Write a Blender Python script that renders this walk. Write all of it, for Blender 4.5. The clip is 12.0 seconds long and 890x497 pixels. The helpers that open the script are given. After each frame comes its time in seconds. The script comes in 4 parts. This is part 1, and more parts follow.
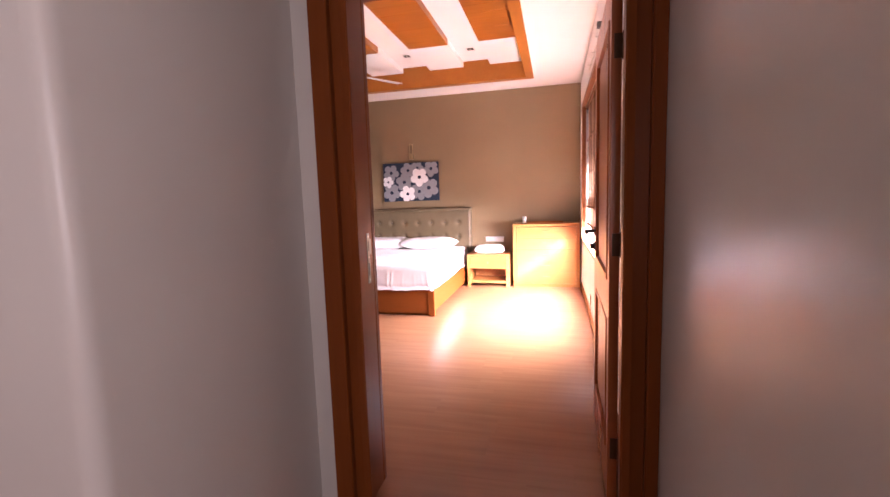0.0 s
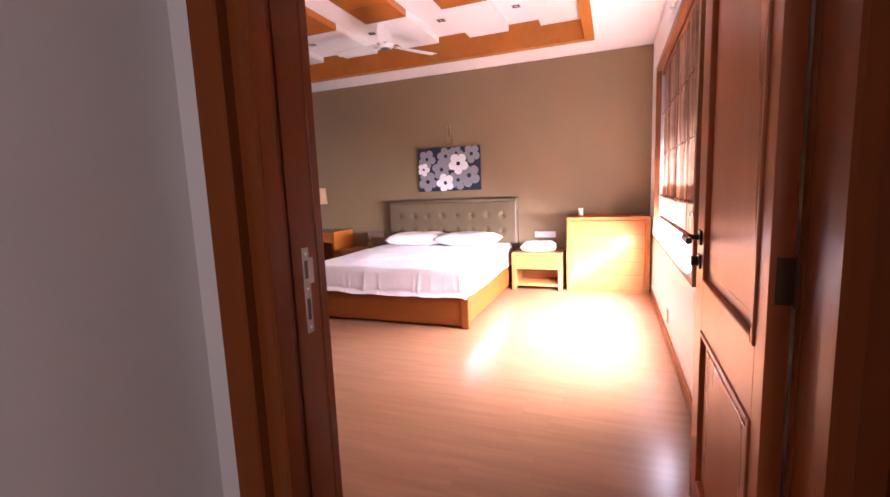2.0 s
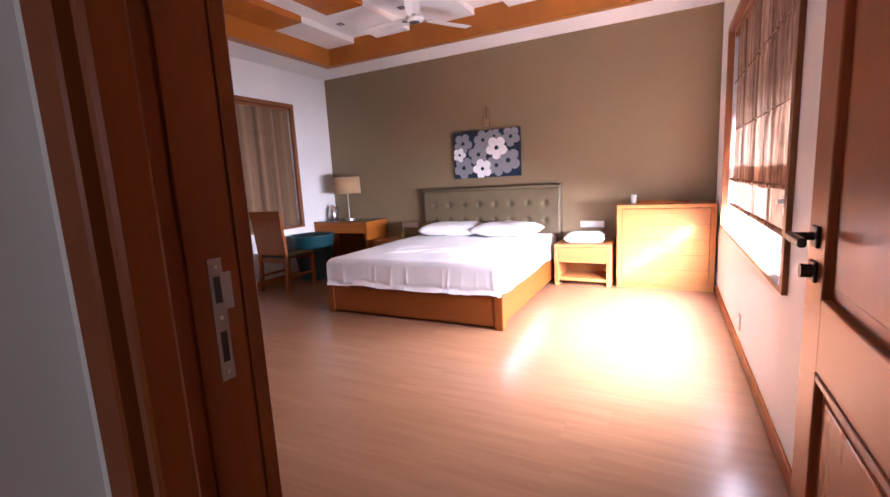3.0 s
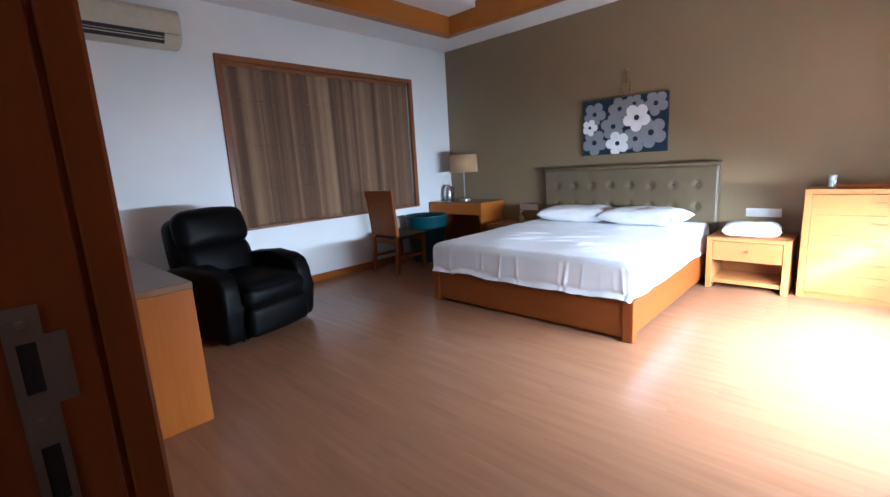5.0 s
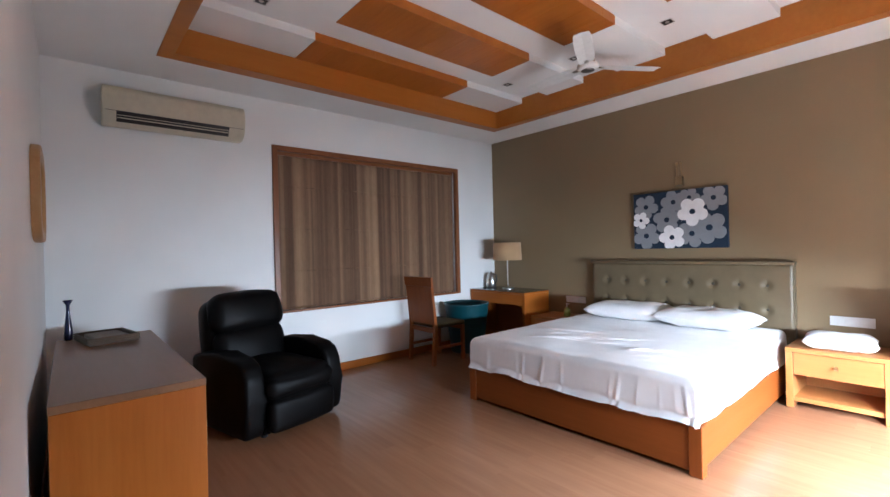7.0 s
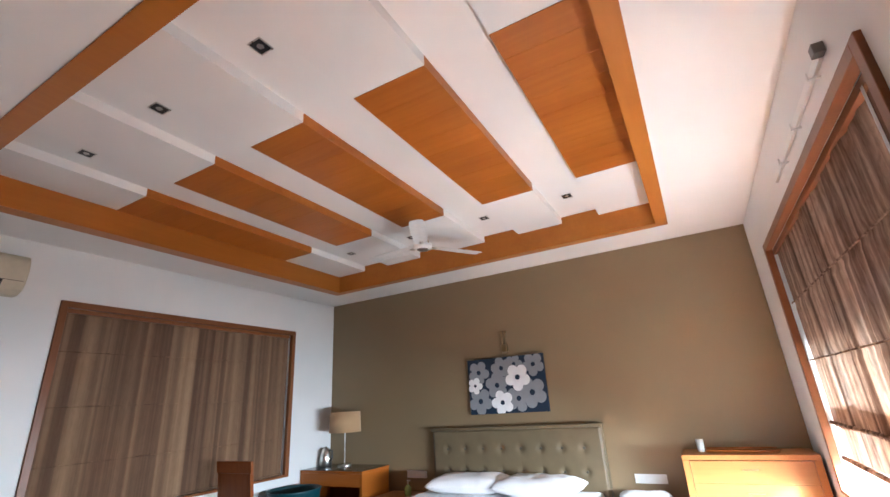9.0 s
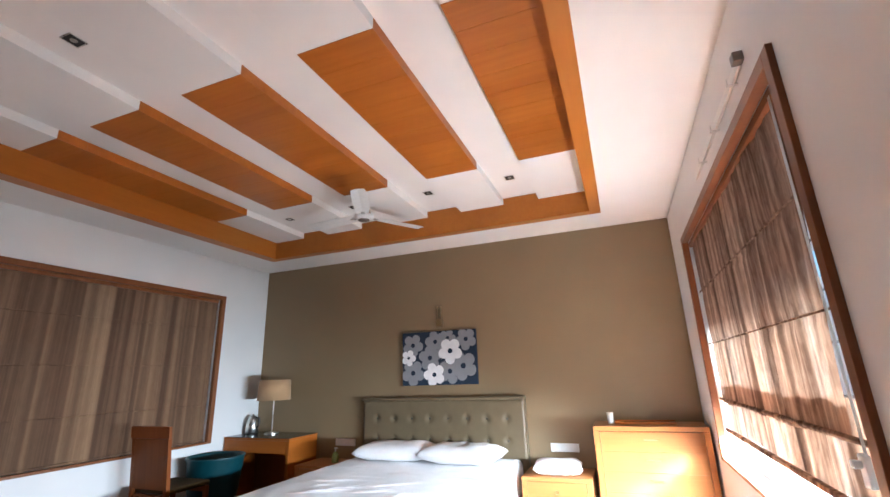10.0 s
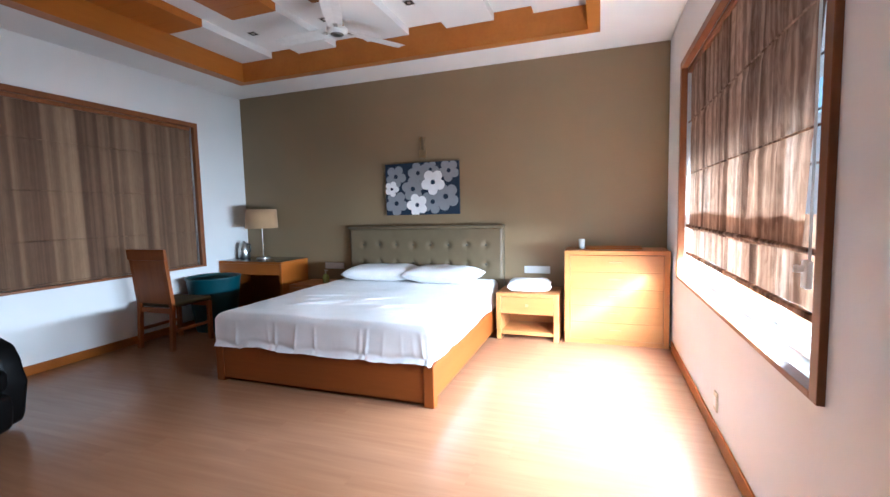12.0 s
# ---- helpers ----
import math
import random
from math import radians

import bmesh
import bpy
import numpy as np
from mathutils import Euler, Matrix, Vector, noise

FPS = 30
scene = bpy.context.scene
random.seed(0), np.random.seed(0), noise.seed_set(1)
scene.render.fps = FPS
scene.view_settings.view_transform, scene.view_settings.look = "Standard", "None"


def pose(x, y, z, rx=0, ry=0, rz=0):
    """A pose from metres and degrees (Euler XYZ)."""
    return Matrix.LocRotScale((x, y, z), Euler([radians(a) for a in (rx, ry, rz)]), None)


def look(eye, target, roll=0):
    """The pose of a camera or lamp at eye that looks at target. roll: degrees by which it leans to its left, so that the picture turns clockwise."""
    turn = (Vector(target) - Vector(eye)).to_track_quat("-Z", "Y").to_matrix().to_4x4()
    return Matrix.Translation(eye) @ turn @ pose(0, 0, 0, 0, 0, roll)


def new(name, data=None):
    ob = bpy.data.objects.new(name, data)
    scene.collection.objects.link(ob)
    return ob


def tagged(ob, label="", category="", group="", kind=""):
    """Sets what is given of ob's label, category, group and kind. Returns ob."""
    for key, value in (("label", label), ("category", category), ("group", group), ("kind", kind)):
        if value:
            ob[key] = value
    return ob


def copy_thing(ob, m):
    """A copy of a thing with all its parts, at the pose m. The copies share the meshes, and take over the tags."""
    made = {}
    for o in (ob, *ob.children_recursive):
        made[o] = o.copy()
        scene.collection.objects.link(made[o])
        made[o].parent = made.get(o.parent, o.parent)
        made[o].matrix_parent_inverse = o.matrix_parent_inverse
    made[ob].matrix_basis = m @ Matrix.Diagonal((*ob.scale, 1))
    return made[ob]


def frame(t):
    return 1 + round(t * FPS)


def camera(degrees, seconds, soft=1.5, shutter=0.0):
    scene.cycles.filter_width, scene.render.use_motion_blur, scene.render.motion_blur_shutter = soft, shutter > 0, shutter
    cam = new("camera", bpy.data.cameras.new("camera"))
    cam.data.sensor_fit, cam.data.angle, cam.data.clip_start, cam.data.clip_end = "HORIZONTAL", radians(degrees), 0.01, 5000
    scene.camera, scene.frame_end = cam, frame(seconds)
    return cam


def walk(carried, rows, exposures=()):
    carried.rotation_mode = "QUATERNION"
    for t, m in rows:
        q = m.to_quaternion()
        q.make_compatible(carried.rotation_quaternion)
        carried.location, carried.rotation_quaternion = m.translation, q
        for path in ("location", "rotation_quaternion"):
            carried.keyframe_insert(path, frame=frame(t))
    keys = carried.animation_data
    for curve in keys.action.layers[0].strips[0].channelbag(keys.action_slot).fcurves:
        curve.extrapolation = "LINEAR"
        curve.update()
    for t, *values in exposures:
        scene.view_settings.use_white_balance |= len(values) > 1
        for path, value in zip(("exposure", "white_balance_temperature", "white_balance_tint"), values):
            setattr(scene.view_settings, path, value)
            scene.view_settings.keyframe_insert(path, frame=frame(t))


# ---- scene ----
cam = camera(90.9, 12.0)
PATH = [
    (0, (-0.121, 3.297, 1.307), (-0.61, 5.223, 1.084), -1.8),
    (0.5, (-0.18, 3.535, 1.304), (-0.691, 5.456, 1.079), -1.8),
    (1, (-0.188, 3.762, 1.305), (-0.79, 5.655, 1.076), -2.1),
    (1.5, (-0.17, 3.97, 1.298), (-0.86, 5.832, 1.061), -2.2),
    (2, (-0.188, 4.157, 1.299), (-0.904, 6.007, 1.038), -2.3),
    (2.5, (-0.216, 4.387, 1.293), (-0.968, 6.219, 1.017), -2.2),
    (2.7, (-0.212, 4.462, 1.287), (-1.027, 6.266, 1.0), -2.5),
    (4.3, (-0.339, 4.911, 1.266), (-1.425, 6.548, 0.888), -2.7),
    (4.5, (-0.355, 4.938, 1.26), (-1.47, 6.555, 0.882), -2.4),
    (5, (-0.395, 5.033, 1.269), (-1.753, 6.455, 0.9), -3.3),
    (5.5, (-0.443, 5.12, 1.256), (-1.937, 6.401, 0.899), -2.3),
    (6, (-0.487, 5.223, 1.332), (-2.024, 6.442, 0.945), -1.4),
    (6.5, (-0.554, 5.19, 1.316), (-2.078, 6.45, 1.014), -1.0),
    (7, (-0.493, 5.216, 1.358), (-2.007, 6.524, 1.356), -1.4),
    (7.2, (-0.519, 5.188, 1.368), (-1.979, 6.552, 1.46), -1.8),
    (8.8, (-0.441, 5.216, 1.424), (-1.421, 6.851, 2.031), -3.0),
    (9, (-0.432, 5.215, 1.44), (-1.325, 6.876, 2.106), -3.6),
    (9.5, (-0.411, 5.221, 1.436), (-1.24, 6.91, 2.115), -2.9),
    (10, (-0.381, 5.227, 1.407), (-1.072, 7.021, 1.961), -1.9),
    (10.5, (-0.372, 5.241, 1.44), (-1.046, 7.095, 1.766), -1.4),
    (11, (-0.373, 5.257, 1.378), (-1.05, 7.132, 1.535), -1.3),
    (11.5, (-0.382, 5.265, 1.348), (-1.056, 7.148, 1.327), -1.3),
    (12, (-0.391, 5.276, 1.326), (-1.059, 7.154, 1.158), -1.4),
]
walk(cam, [(t, look(eye, target, roll)) for t, eye, target, roll in PATH],
     exposures=[(0.0, 2.7, 6400, 41), (1.0, 2.8, 6250, 39), (2.5, 2.65, 5950, 41), (3.2, 2.4, 5400, 21), (4.3, 2.12, 4700, 3), (6.0, 2.03, 4700, 3), (7.2, 2.1, 5100, 5), (9.0, 2.3, 5200, 3), (9.6, 2.3, 5200, 3), (12.0, 2.25, 4750, 1)])

# ---- light ----
SUN_EL, SUN_TURN = 19.5, 60.0          # height of the sun; how far its light turns from -x towards +y
world = bpy.data.worlds.new("sky")
scene.world = world
world.use_nodes = True
wn = world.node_tree
sky = wn.nodes.new("ShaderNodeTexSky")
sky.sky_type, sky.sun_disc = "NISHITA", False
sky.sun_elevation, sky.sun_rotation = radians(SUN_EL), radians(90 + SUN_TURN)
wn.nodes["Background"].inputs["Strength"].default_value = 0.05
wn.links.new(sky.outputs[0], wn.nodes["Background"].inputs["Color"])


def sun_lamp():
    d = bpy.data.lights.new("sun", "SUN")
    d.energy, d.angle, d.color = 5.0, radians(5.0), (1.0, 0.95, 0.88)
    ob = new("sun", d)
    h = math.cos(radians(SUN_EL))
    way = Vector((-h * math.cos(radians(SUN_TURN)), h * math.sin(radians(SUN_TURN)), -math.sin(radians(SUN_EL))))
    ob.matrix_world = look(Vector((0, 0, 8)) - way * 5, Vector((0, 0, 8)))
    return ob


def window_light(name, place, target, w, h, power, color, spread=180):
    """An area lamp in an opening, for sky light, bounce or fill."""
    d = bpy.data.lights.new(name, "AREA")
    d.shape, d.size, d.size_y, d.energy, d.color, d.spread = "RECTANGLE", w, h, power, color, radians(spread)
    ob = new(name, d)
    ob.matrix_world = look(place, target)
    return ob


sun_lamp()
for yw in (7.55, 8.3, 9.02):           # daylight in the gap under the raised blind
    window_light("skylight_right", (0.266, yw, 0.85), (-0.72, yw + 0.12, -0.20), 0.6, 0.13, 20.0, (1.0, 0.98, 0.955), 135)
window_light("sill_light", (0.262, 8.15, 0.80), (-0.65, 8.20, 1.50), 2.2, 0.10, 6.0, (1.0, 0.97, 0.92), 140)     # sun thrown up by the sill and terrace
# Fill lamp added to brighten the hall walls, in an unseen opening.
window_light("hall_fill", (0.22, 1.85, 1.5), (-1.0, 2.25, 1.4), 1.5, 1.3, 6.2, (1.0, 0.93, 0.82))


# ---- materials ----
class Mat:
    """A small wrapper for building node materials."""

    def __init__(self, name, rough=0.5, metal=0.0, spec=0.5):
        self.m = bpy.data.materials.new(name)
        self.m.use_nodes = True
        self.t = self.m.node_tree
        self.b = self.t.nodes["Principled BSDF"]
        self.b.inputs["Roughness"].default_value = rough
        self.b.inputs["Metallic"].default_value = metal
        self.b.inputs["Specular IOR Level"].default_value = spec
        self.coord = self.t.nodes.new("ShaderNodeTexCoord").outputs["Object"]

    def node(self, kind, **values):
        n = self.t.nodes.new(kind)
        for k, v in values.items():
            n.inputs[k.replace("_", " ")].default_value = v
        return n

    def link(self, a, b):
        self.t.links.new(a, b)

    def mapped(self, scale):
        n = self.t.nodes.new("ShaderNodeMapping")
        n.inputs["Scale"].default_value = scale
        self.link(self.coord, n.inputs["Vector"])
        return n.outputs[0]

    def noise(self, scale, detail=4.0, stretch=(1, 1, 1), distort=0.0, rough=0.55):
        n = self.node("ShaderNodeTexNoise", Scale=scale, Detail=detail, Roughness=rough, Distortion=distort)
        self.link(self.mapped(stretch), n.inputs["Vector"])
        return n.outputs["Fac"]

    def ramp(self, fac, stops):
        n = self.t.nodes.new("ShaderNodeValToRGB")
        e = n.color_ramp.elements
        while len(e) < len(stops):
            e.new(0.5)
        for el, (p, c) in zip(e, stops):
            el.position, el.color = p, (*c, 1)
        self.link(fac, n.inputs[0])
        return n.outputs[0]

    def mix(self, a, b, fac, kind="MIX"):
        n = self.t.nodes.new("ShaderNodeMix")
        n.data_type, n.blend_type = "RGBA", kind
        for sock, v in ((n.inputs[0], fac), (n.inputs[6], a), (n.inputs[7], b)):
            if isinstance(v, (int, float)):
                sock.default_value = v
            elif isinstance(v, tuple):
                sock.default_value = (*v, 1)
            else:
                self.link(v, sock)
        return n.outputs[2]

    def color(self, v):
        if isinstance(v, tuple):
            self.b.inputs["Base Color"].default_value = (*v, 1)
        else:
            self.link(v, self.b.inputs["Base Color"])
        return self

    def rough(self, fac, lo, hi):
        n = self.node("ShaderNodeMapRange")
        n.inputs[3].default_value, n.inputs[4].default_value = max(lo, 0.14), max(hi, 0.18)
        self.link(fac, n.inputs[0])
        self.link(n.outputs[0], self.b.inputs["Roughness"])
        return self

    def bump(self, fac, strength, distance):
        n = self.node("ShaderNodeBump", Strength=strength, Distance=distance)
        self.link(fac, n.inputs["Height"])
        self.link(n.outputs[0], self.b.inputs["Normal"])
        return self


def paint(name, c, rough=0.6, relief=0.25):
    m = Mat(name, rough, spec=0.35)
    big = m.noise(0.9, 3)
    m.color(m.ramp(big, [(0.3, tuple(0.94 * v for v in c)), (0.7, tuple(min(1, 1.03 * v) for v in c))]))
    m.rough(m.noise(3, 3), rough - 0.07, rough + 0.07)
    return m.bump(m.noise(140, 5), relief, 0.002).m


def wood(name, light, dark, along="x", rough=0.35, size=1.0, spread=0.12, relief=0.12, spec=0.28):
    """Veneer with the grain along one axis."""
    s = {"x": (0.07, 1, 1), "y": (1, 0.07, 1), "z": (1, 1, 0.07)}[along]
    m = Mat(name, rough, spec=spec)
    shift = m.node("ShaderNodeVectorMath")
    m.link(m.coord, shift.inputs[0])
    apart = m.t.nodes.new("ShaderNodeVectorMath")
    apart.operation = "SCALE"
    apart.inputs[0].default_value = (31.0, 17.0, 23.0)
    m.link(m.t.nodes.new("ShaderNodeObjectInfo").outputs["Random"], apart.inputs["Scale"])
    m.link(apart.outputs[0], shift.inputs[1])
    m.coord = shift.outputs[0]
    grain = m.noise(55 * size, 5, s, 0.1, 0.55)
    broad = m.noise(5.5 * size, 3, s, 0.4)
    mid = tuple((a + b) / 2 for a, b in zip(light, dark))
    c1 = m.ramp(grain, [(0.25, dark), (0.5, mid), (0.75, light)])
    c2 = m.ramp(broad, [(0.3, dark), (0.7, light)])
    c = m.mix(c1, c2, 0.55)
    info = m.t.nodes.new("ShaderNodeObjectInfo").outputs["Random"]
    tint = m.ramp(info, [(0.0, (1 - spread,) * 3), (1.0, (1.0, 1.0, 1.0))])
    m.color(m.mix(c, tint, 1.0, "MULTIPLY"))
    m.rough(broad, rough - 0.06, rough + 0.1)
    return m.bump(grain, relief, 0.001).m


def laminate(name, light, dark):
    """Printed laminate: short fine streaks along x, a faint tone for each board."""
    m = Mat(name, 0.27, spec=0.40)
    shift = m.node("ShaderNodeVectorMath")
    apart = m.t.nodes.new("ShaderNodeVectorMath")
    apart.operation = "SCALE"
    apart.inputs[0].default_value = (31.0, 17.0, 23.0)
    info = m.t.nodes.new("ShaderNodeObjectInfo").outputs["Random"]
    m.link(info, apart.inputs["Scale"])
    m.link(m.coord, shift.inputs[0])
    m.link(apart.outputs[0], shift.inputs[1])
    m.coord = shift.outputs[0]
    streak = m.noise(34, 2, (0.06, 1, 1), 0.0, 0.5)
    strip = m.noise(14, 1, (0.12, 1, 1), 0.0, 0.4)
    broad = m.noise(2.4, 3, (0.5, 1, 1))
    c = m.mix(m.ramp(streak, [(0.3, dark), (0.7, light)]), m.ramp(strip, [(0.3, dark), (0.7, light)]), 0.45)
    c = m.mix(c, m.ramp(info, [(0.0, (0.95, 0.95, 0.95)), (1.0, (1.0, 1.0, 1.0))]), 1.0, "MULTIPLY")
    m.color(c)
    m.rough(broad, 0.22, 0.29)
    return m.m


def cloth(name, c, rough=0.9, weave=900.0, relief=0.3, spec=0.2, sheen=0.2):
    m = Mat(name, rough, spec=spec)
    m.color(m.ramp(m.noise(6, 4), [(0.3, tuple(0.9 * v for v in c)), (0.7, c)]))
    m.b.inputs["Sheen Weight"].default_value = sheen
    return m.bump(m.noise(weave, 2), relief, 0.0006).m


def leather(name, c, rough=0.4, spec=0.5):
    m = Mat(name, rough, spec=spec)
    m.color(m.ramp(m.noise(9, 4), [(0.3, tuple(0.85 * v for v in c)), (0.7, c)]))
    m.rough(m.noise(14, 4), rough - 0.08, rough + 0.12)
    v = m.node("ShaderNodeTexVoronoi", Scale=220.0)
    m.link(m.coord, v.inputs["Vector"])
    return m.bump(v.outputs["Distance"], 0.25, 0.0012).m


def plain(name, c, rough=0.4, metal=0.0):
    m = Mat(name, rough, metal)
    m.color(m.ramp(m.noise(18, 4), [(0.3, tuple(0.9 * v for v in c)), (0.7, c)]))
    return m.rough(m.noise(30, 3), max(0.05, rough - 0.06), rough + 0.08).m


def blind_cloth(name, light, dark, glow, hole0, hole1, fine=0.5, sparse=0.0, blotch=0.55):
    """A thin open-weave blind with uneven upright stripes that lets daylight through."""
    m = Mat(name, 0.9, spec=0.1)
    broad = m.noise(3.4, 2, (1, 1, 0.004), 0.0)
    narrow = m.noise(13, 3, (1, 1, 0.006), 0.0)
    thread = m.noise(120, 2, (1, 1, 0.02), 0.0)
    mottle = m.noise(30, 5, (1, 1, 0.35), 0.6)
    mid = tuple((a + b) / 2 for a, b in zip(light, dark))
    c = m.mix(m.ramp(broad, [(0.42 + sparse, dark), (0.5 + sparse, mid), (0.60 + sparse, light)]), m.ramp(narrow, [(0.42 + sparse, dark), (0.58 + sparse, light)]), fine)
    c = m.mix(c, m.ramp(mottle, [(0.40, (0.62, 0.58, 0.55)), (0.58, (1, 1, 1))]), blotch, "MULTIPLY")
    c = m.mix(c, m.ramp(thread, [(0.3, (0.8, 0.8, 0.8)), (0.7, (1, 1, 1))]), 0.6, "MULTIPLY")
    m.color(c)
    m.bump(m.noise(500, 2, (1, 1, 1)), 0.3, 0.0006)
    tr = m.t.nodes.new("ShaderNodeBsdfTranslucent")
    m.link(c, tr.inputs["Color"])
    mx = m.t.nodes.new("ShaderNodeMixShader")
    mx.inputs[0].default_value = glow
    m.link(m.b.outputs[0], mx.inputs[1])
    m.link(tr.outputs[0], mx.inputs[2])
    holes = m.t.nodes.new("ShaderNodeBsdfTransparent")
    open_weave = m.node("ShaderNodeMapRange")
    open_weave.inputs[1].default_value, open_weave.inputs[2].default_value = 0.08, 0.32
    open_weave.inputs[3].default_value, open_weave.inputs[4].default_value = hole0, hole1
    grey = m.t.nodes.new("ShaderNodeRGBToBW")
    holes.inputs["Color"].default_value = (1.0, 0.93, 0.85, 1)
    m.link(c, grey.inputs[0])
    m.link(grey.outputs[0], open_weave.inputs[0])
    m2 = m.t.nodes.new("ShaderNodeMixShader")
    m.link(open_weave.outputs[0], m2.inputs[0])
    m.link(mx.outputs[0], m2.inputs[1])
    m.link(holes.outputs[0], m2.inputs[2])
    m.link(m2.outputs[0], m.t.nodes["Material Output"].inputs["Surface"])
    return m.m


def glass(name, c=(1, 1, 1), rough=0.0):
    m = Mat(name, rough)
    m.b.inputs["Transmission Weight"].default_value = 1.0
    m.b.inputs["IOR"].default_value = 1.45
    return m.color(c).m


WHITE = paint("wall_white_paint", (0.80, 0.80, 0.79), 0.5)
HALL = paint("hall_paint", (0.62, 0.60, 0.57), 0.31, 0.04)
TAUPE = paint("taupe_paint", (0.245, 0.178, 0.097), 0.45)
CEIL = paint("ceiling_white_paint", (0.84, 0.83, 0.81), 0.6, 0.12)
TEAK_X = wood("honey_veneer_x", (0.41, 0.132, 0.016), (0.30, 0.085, 0.009), "x")
TEAK_Y = wood("honey_veneer_y", (0.41, 0.132, 0.016), (0.30, 0.085, 0.009), "y")
# Honey veneer again, paled in colour for window glare; both bedside tables share it.
LIT_TEAK_X = wood("lit_honey_veneer_x", (0.47, 0.205, 0.062), (0.39, 0.155, 0.042), "x", spread=0.04)
LIT_TEAK_Z = wood("lit_honey_veneer_z", (0.47, 0.205, 0.062), (0.39, 0.155, 0.042), "z", spread=0.04)
TEAK_Z = wood("honey_veneer_z", (0.41, 0.132, 0.016), (0.30, 0.085, 0.009), "z")
CEILWOOD = wood("ceiling_veneer", (0.46, 0.158, 0.017), (0.34, 0.098, 0.009), "x", 0.3, 0.6)
CEILTRIM = wood("ceiling_trim_veneer", (0.49, 0.185, 0.024), (0.40, 0.135, 0.015), "y", 0.3, 0.6)
DOORWOOD = wood("door_teak", (0.235, 0.062, 0.013), (0.180, 0.045, 0.009), "z", 0.30, 0.8, spec=0.12)
WINWOOD = wood("window_teak", (0.27, 0.105, 0.040), (0.17, 0.060, 0.020), "z", 0.35)
CHAIRWOOD = wood("chair_wood", (0.27, 0.082, 0.018), (0.19, 0.052, 0.011), "z", 0.45, spec=0.15)
FLOORWOOD = laminate("laminate", (0.290, 0.142, 0.073), (0.242, 0.111, 0.055))
SHEET = cloth("white_sateen", (0.82, 0.81, 0.82), 0.44, 700, 0.08, 0.5)
HEADLEATHER = leather("taupe_leatherette", (0.152, 0.115, 0.065), 0.38, 0.35)
DARKBUTTON = leather("dark_taupe_leatherette", (0.060, 0.050, 0.032), 0.4)
BLACKLEATHER = leather("black_leather", (0.003, 0.0026, 0.0026), 0.42, 0.10)
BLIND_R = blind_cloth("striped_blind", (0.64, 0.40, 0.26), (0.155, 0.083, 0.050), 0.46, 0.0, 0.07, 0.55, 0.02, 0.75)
# Same striped cloth with shade put in its colour: darker, less see-through.
BLIND_L = blind_cloth("shaded_striped_blind", (0.33, 0.205, 0.115), (0.122, 0.070, 0.044), 0.14, 0.0, 0.010, 0.35, 0.04, 0.18)
ALU = plain("white_aluminium", (0.78, 0.78, 0.76), 0.4)
DARK = plain("black_plastic", (0.015, 0.015, 0.016), 0.35)
SWITCH = plain("white_plastic", (0.82, 0.82, 0.80), 0.3)
ACPLASTIC = plain("aged_cream_plastic", (0.62, 0.56, 0.42), 0.42)
STEEL = plain("brushed_steel", (0.62, 0.61, 0.58), 0.28, 1.0)
# Door teak brightened in colour, as window light falls on the leaf.
LIT_LEAFWOOD = wood("lit_leaf_teak", (0.38, 0.105, 0.026), (0.32, 0.084, 0.020), "z", 0.27, 0.8, 0.05, 0.03, 0.5)
# Steel coloured darker for the strike plate's shadow; the fan cap shares it.
DIMSTEEL = plain("dim_steel", (0.30, 0.28, 0.26), 0.45, 1.0)
# Redder than honey veneer, and darkened in colour for the foot rail's shade.
BEDWOOD = wood("bed_veneer_x", (0.25, 0.068, 0.0105), (0.185, 0.046, 0.006), "x")
BEDWOOD_Y = wood("bed_veneer_y", (0.25, 0.068, 0.0105), (0.185, 0.046, 0.006), "y")
BEDWOOD_Z = wood("bed_veneer_z", (0.25, 0.068, 0.0105), (0.185, 0.046, 0.006), "z")
PALEWOOD = wood("pale_frame_wood", (0.50, 0.30, 0.13), (0.40, 0.22, 0.085), "x", 0.4)
BRASS = plain("aged_brass", (0.45, 0.33, 0.18), 0.35, 1.0)
BRONZE = plain("dull_bronze", (0.10, 0.055, 0.030), 0.4, 0.6)
BLACKSTEEL = plain("dark_bronze", (0.05, 0.04, 0.035), 0.35, 0.8)
SHADE = cloth("lamp_linen", (0.47, 0.30, 0.155), 0.9, 600)
TEAL = plain("teal_plastic", (0.006, 0.048, 0.060), 0.45)
NAVY = plain("navy_canvas", (0.006, 0.020, 0.045), 0.75)
GREYPAINT = plain("grey_petal_paint", (0.25, 0.26, 0.28), 0.7)
WHITEPAINT = plain("white_petal_paint", (0.85, 0.85, 0.86), 0.7)
DARKTOP = plain("dark_glass_top", (0.03, 0.025, 0.022), 0.15)
SEATCLOTH = cloth("olive_seat", (0.055, 0.036, 0.015), 0.85, 900.0, 0.3, 0.1, 0.0)
CLEAR = glass("clear_glass")
OUTGROUND = paint("pale_terrace", (0.60, 0.57, 0.52), 0.9)
OUTWALL = paint("pale_outer_wall", (0.70, 0.68, 0.63), 0.9)
NAVYGLASS = plain("navy_glazed_vase", (0.008, 0.010, 0.045), 0.12)
SOAP = plain("olive_soap_bottle", (0.30, 0.32, 0.08), 0.25)


